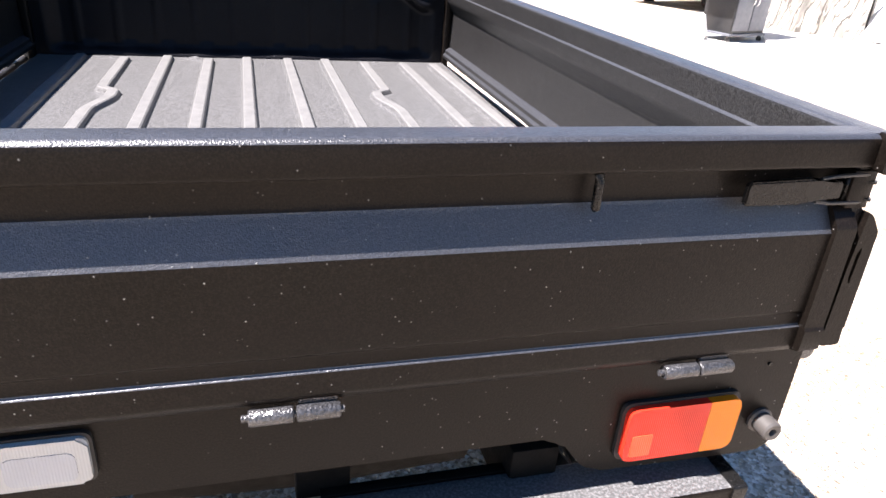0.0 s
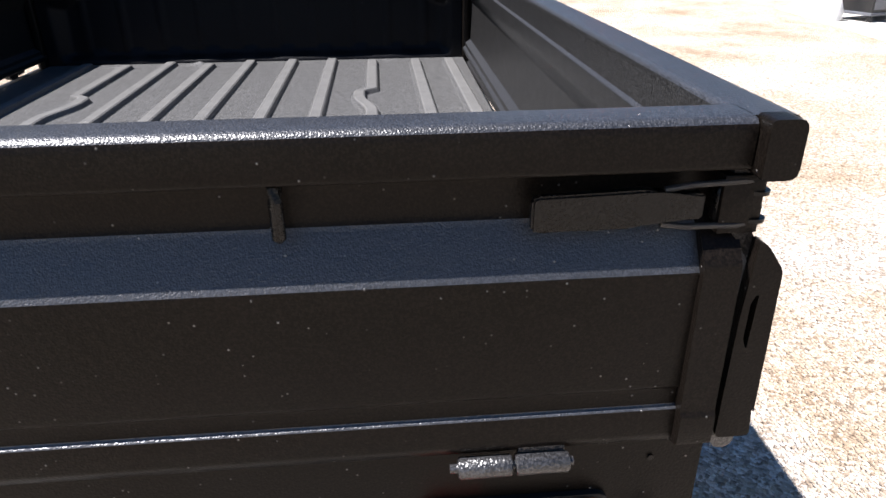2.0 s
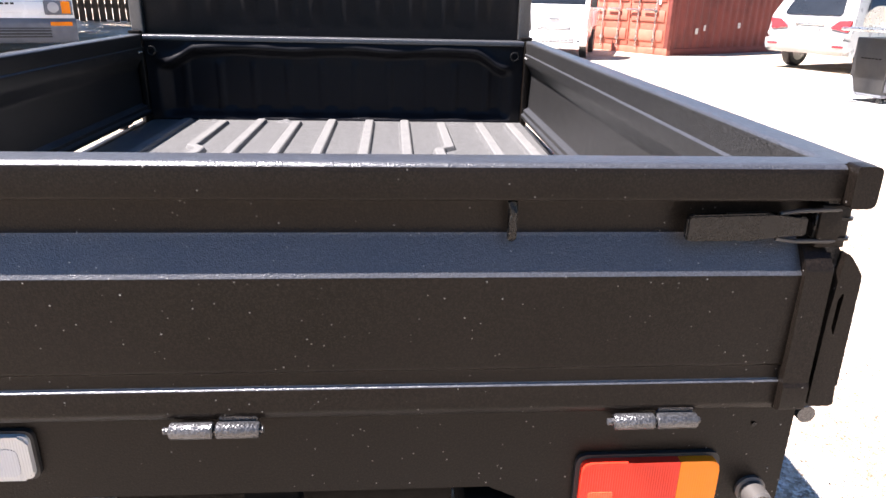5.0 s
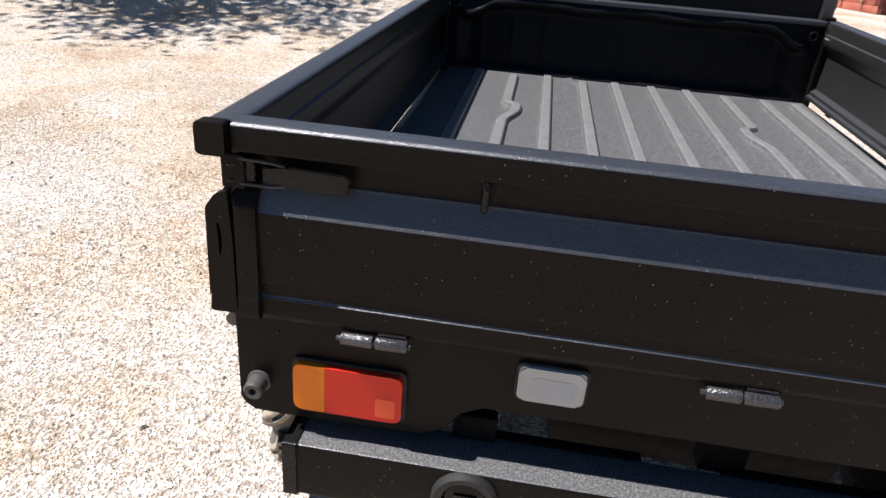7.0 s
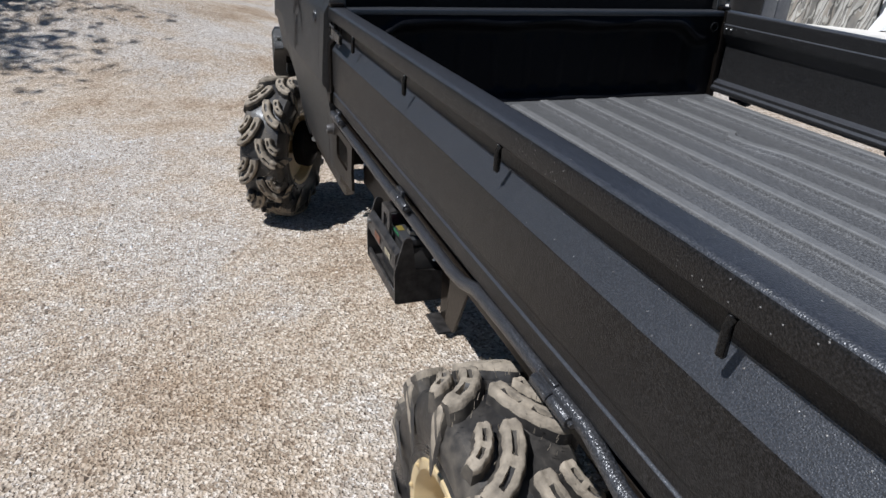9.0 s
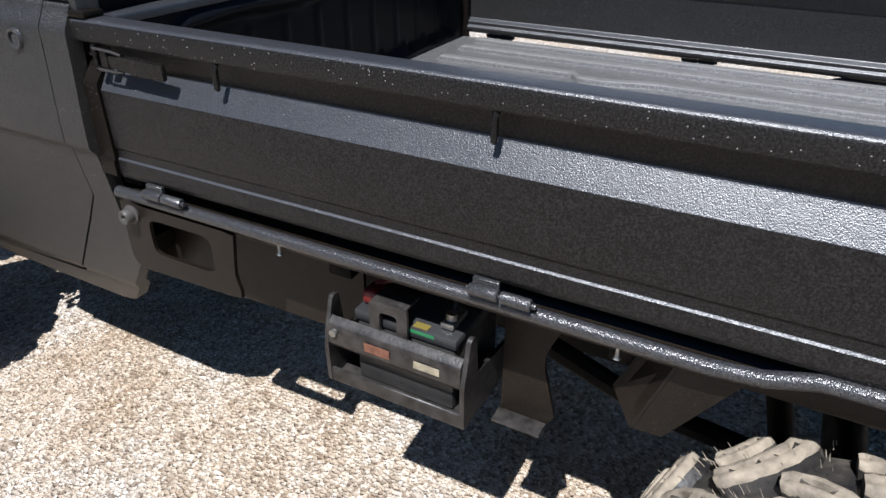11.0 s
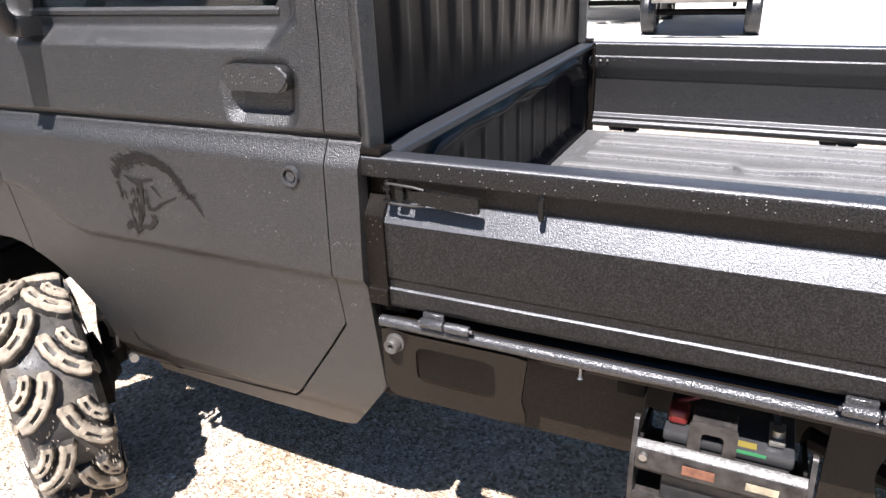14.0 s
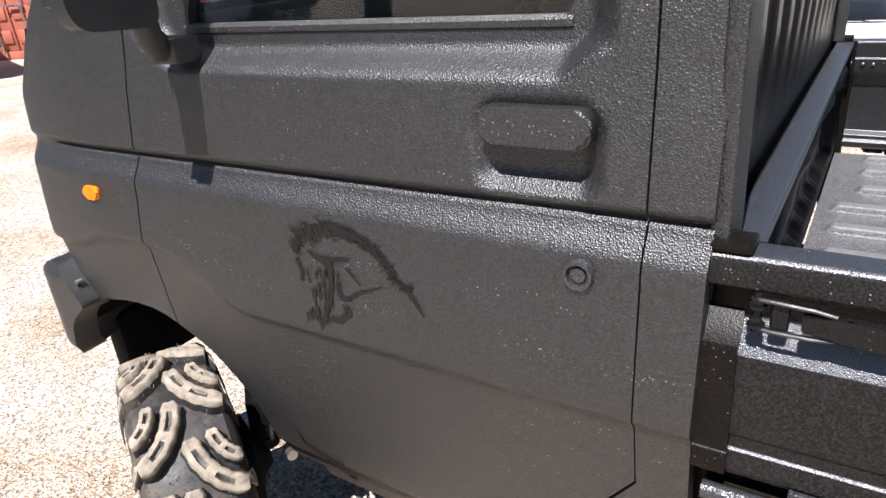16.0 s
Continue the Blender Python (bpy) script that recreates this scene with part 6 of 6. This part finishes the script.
def white_building():
    m = pose(9.6, 11.4, 0, 0, 0, -50)
    L = 12.0
    wall = part("wall_east", boxed((0, 0.03, 0.0), (L, 0.22, 4.2)), SIDING)
    wall.matrix_basis = m
    tagged(wall, "white painted timber wall with narrow horizontal boards", "wall", kind="structure")
    prof = [(0.0, 0.0), (-0.009, 0.003), (-0.003, 0.118), (0.0, 0.118)]
    first = part("board", prism(bmesh.new(), [(0.03 + y, z) for y, z in prof], "x", 0, L), SIDING, wall)
    first.matrix_basis = pose(0, 0, 0.10)
    for k in range(1, 33):
        again(first, pose(0, 0, 0.10 + 0.12 * k), wall)


white_building()


def paving():
    def slab(name, pts, z0, z1, label):
        o = part(name, prism(bmesh.new(), pts, "z", z0, z1), CONCRETE)
        return tagged(o, label, "paving", kind="structure")
    slab("pavement", [(5.62, 5.62), (6.55, 3.60), (8.4, -0.5), (30, -8), (30, 4), (9.3, 12.2), (6.2, 9.5)], -0.05, 0.012, "pale sunlit concrete apron")
    slab("pavement", [(6.93, 7.60), (9.25, 5.62), (14.0, 1.55), (18.0, 4.5), (9.6, 11.6)], 0.0, 0.055, "raised pale concrete slab along the wall")


paving()


def utility_vehicle(x, y, turn, label):
    """A lifted utility truck seen from its tail; local: tail at y = 0, nose towards +y."""
    e = at("utility_truck", label, "truck", x, y, turn, 0.0, "utility trucks")
    tail = part("tailgate", boxed((-0.70, 0.0, 0.95), (0.70, 0.05, 1.32), 0.008), GREY_BODY, e)
    part("gate_rail", boxed((-0.70, -0.012, 1.30), (0.70, 0.05, 1.345), 0.008), GREY_BODY, tail)
    part("rear_panel", boxed((-0.70, 0.01, 0.70), (0.70, 0.06, 0.945), 0.008), GREY_BODY, e)
    for s in (-1, 1):
        part("tail_lamp", boxed((s * 0.42, -0.004, 0.76), (s * 0.62, 0.012, 0.86), 0.006), BLACK_PLASTIC, e, "dark tail lamp")
        simple_wheel(e, s * 0.72, 0.62, 0.33, 0.22, CHASSIS)
        simple_wheel(e, s * 0.72, 2.75, 0.33, 0.22, CHASSIS)
        part("side_panel", boxed((s * 0.67, 0.05, 0.70), (s * 0.70, 1.95, 1.345), 0.006), GREY_BODY, e)
        part("spring", tube(bmesh.new(), [(s * 0.45, 0.2, 0.55), (s * 0.45, 0.62, 0.42), (s * 0.45, 1.1, 0.55)], 0.03, 6), CHASSIS, e)
    bar = part("rear_bumper", boxed((-0.62, -0.16, 0.52), (0.62, -0.06, 0.63), 0.010), GREY_BODY, e, "pale grey steel bumper beam")
    for x in (-0.36, 0.36):
        part("bumper_bracket", boxed((x - 0.04, -0.17, 0.60), (x + 0.04, -0.05, 0.72), 0.006), STAINLESS, bar)
    part("axle", tube(bmesh.new(), [(-0.7, 0.62, 0.33), (0.7, 0.62, 0.33)], 0.045, 12), CHASSIS, e)
    part("bed", boxed((-0.67, 0.06, 0.70), (0.67, 1.95, 0.76), 0.004), CHASSIS, e)
    part("frame", boxed((-0.35, 0.05, 0.50), (0.35, 3.2, 0.68), 0.02), CHASSIS, e)
    cab = prism(bmesh.new(), rounded([(1.98, 0.60), (1.98, 1.95, 0.08), (2.75, 1.95, 0.12), (3.25, 1.30, 0.1), (3.35, 0.60)], 0.04, 4), "x", -0.70, 0.70)
    part("cab", cab, GREY_BODY, e)
    part("rear_window", boxed((-0.52, 1.968, 1.40), (0.52, 1.982, 1.80), 0.004), GLASS_DARK, e)
    part("plate_bar", boxed((-0.18, -0.006, 0.80), (0.18, 0.008, 0.90), 0.003), WHITE_TAG, e, "plain number plate")


utility_vehicle(8.95, 2.50, -88, "grey lifted utility truck parked tail towards the yard")
utility_vehicle(10.6, 4.25, -84, "grey utility truck parked close beside another")


def board_fence():
    e = at("board_fence", "tall weathered brown paling fence", "fence", -7.6, 16.8, 6, 0.45)
    for k in range(3):
        part("fence_rail", boxed((0, 0.02, 0.3 + k * 0.75), (6.0, 0.07, 0.40 + k * 0.75), 0.004), FENCE, e)
    first = part("paling", boxed((0, -0.02, 0.0), (0.135, 0.0, 2.1), 0.004), FENCE, e)
    for k in range(1, 40):
        again(first, pose(0.15 * k, 0.003 * (k % 3), 0.02 * ((k * 7) % 5 - 2)), e)


board_fence()


def tree(x, y, height, spread, seed):
    rng = random.Random(seed)
    z0 = rise(x, y)
    e = at("tree", "broad shade tree with small dull green leaves", "tree", x, y, 0, z0, "shade trees")
    bm = bmesh.new()
    top = height * 0.45
    tube(bm, [(0, 0, -0.1), (0.05, 0.02, 0.3), (0.1, 0.05, top * 0.5), (0.05, 0.1, top)], [0.30, 0.22, 0.19, 0.15], 12)
    tips = []
    for k in range(13):
        a = k * 2.4 + rng.uniform(-0.3, 0.3)
        r = spread * rng.uniform(0.45, 0.95)
        end = Vector((math.cos(a) * r, math.sin(a) * r, height * rng.uniform(0.62, 1.0)))
        mid = Vector((0.05, 0.1, top * rng.uniform(0.75, 1.0))).lerp(end, 0.5) + Vector((0, 0, 0.3))
        tube(bm, [(0.05, 0.1, top * 0.8), mid, end], [0.10, 0.055, 0.012], 7)
        tips += [end, mid.lerp(end, 0.5), mid]
        for j in range(3):
            t2 = end + Vector((rng.uniform(-1, 1), rng.uniform(-1, 1), rng.uniform(-0.4, 0.5))) * spread * 0.28
            tube(bm, [mid.lerp(end, 0.6), t2], [0.03, 0.008], 5)
            tips.append(t2)
    part("trunk", bm, BARK, e)
    verts, faces = [], []
    for p in tips:
        for k in range(230):
            g = Vector((rng.gauss(0, 1), rng.gauss(0, 1), rng.gauss(0, 0.7))) * spread * 0.13
            c = p + g
            u = Vector((rng.uniform(-1, 1), rng.uniform(-1, 1), rng.uniform(-0.5, 0.5))).normalized()
            w = u.orthogonal().normalized()
            s = rng.uniform(0.045, 0.095)
            n = len(verts)
            verts += [c - u * s, c + w * s * 0.45, c + u * s, c - w * s * 0.45]
            faces.append((n, n + 1, n + 2, n + 3))
    me = bpy.data.meshes.new("crown")
    me.from_pydata([tuple(v) for v in verts], [], faces)
    me.materials.append(LEAF)
    o = new("crown", me)
    o.parent = e


tree(-8.7, 8.5, 6.2, 3.3, 3)
tree(-6.6, 11.6, 6.0, 2.9, 4)
tree(-8.0, 15.6, 6.5, 3.2, 6)
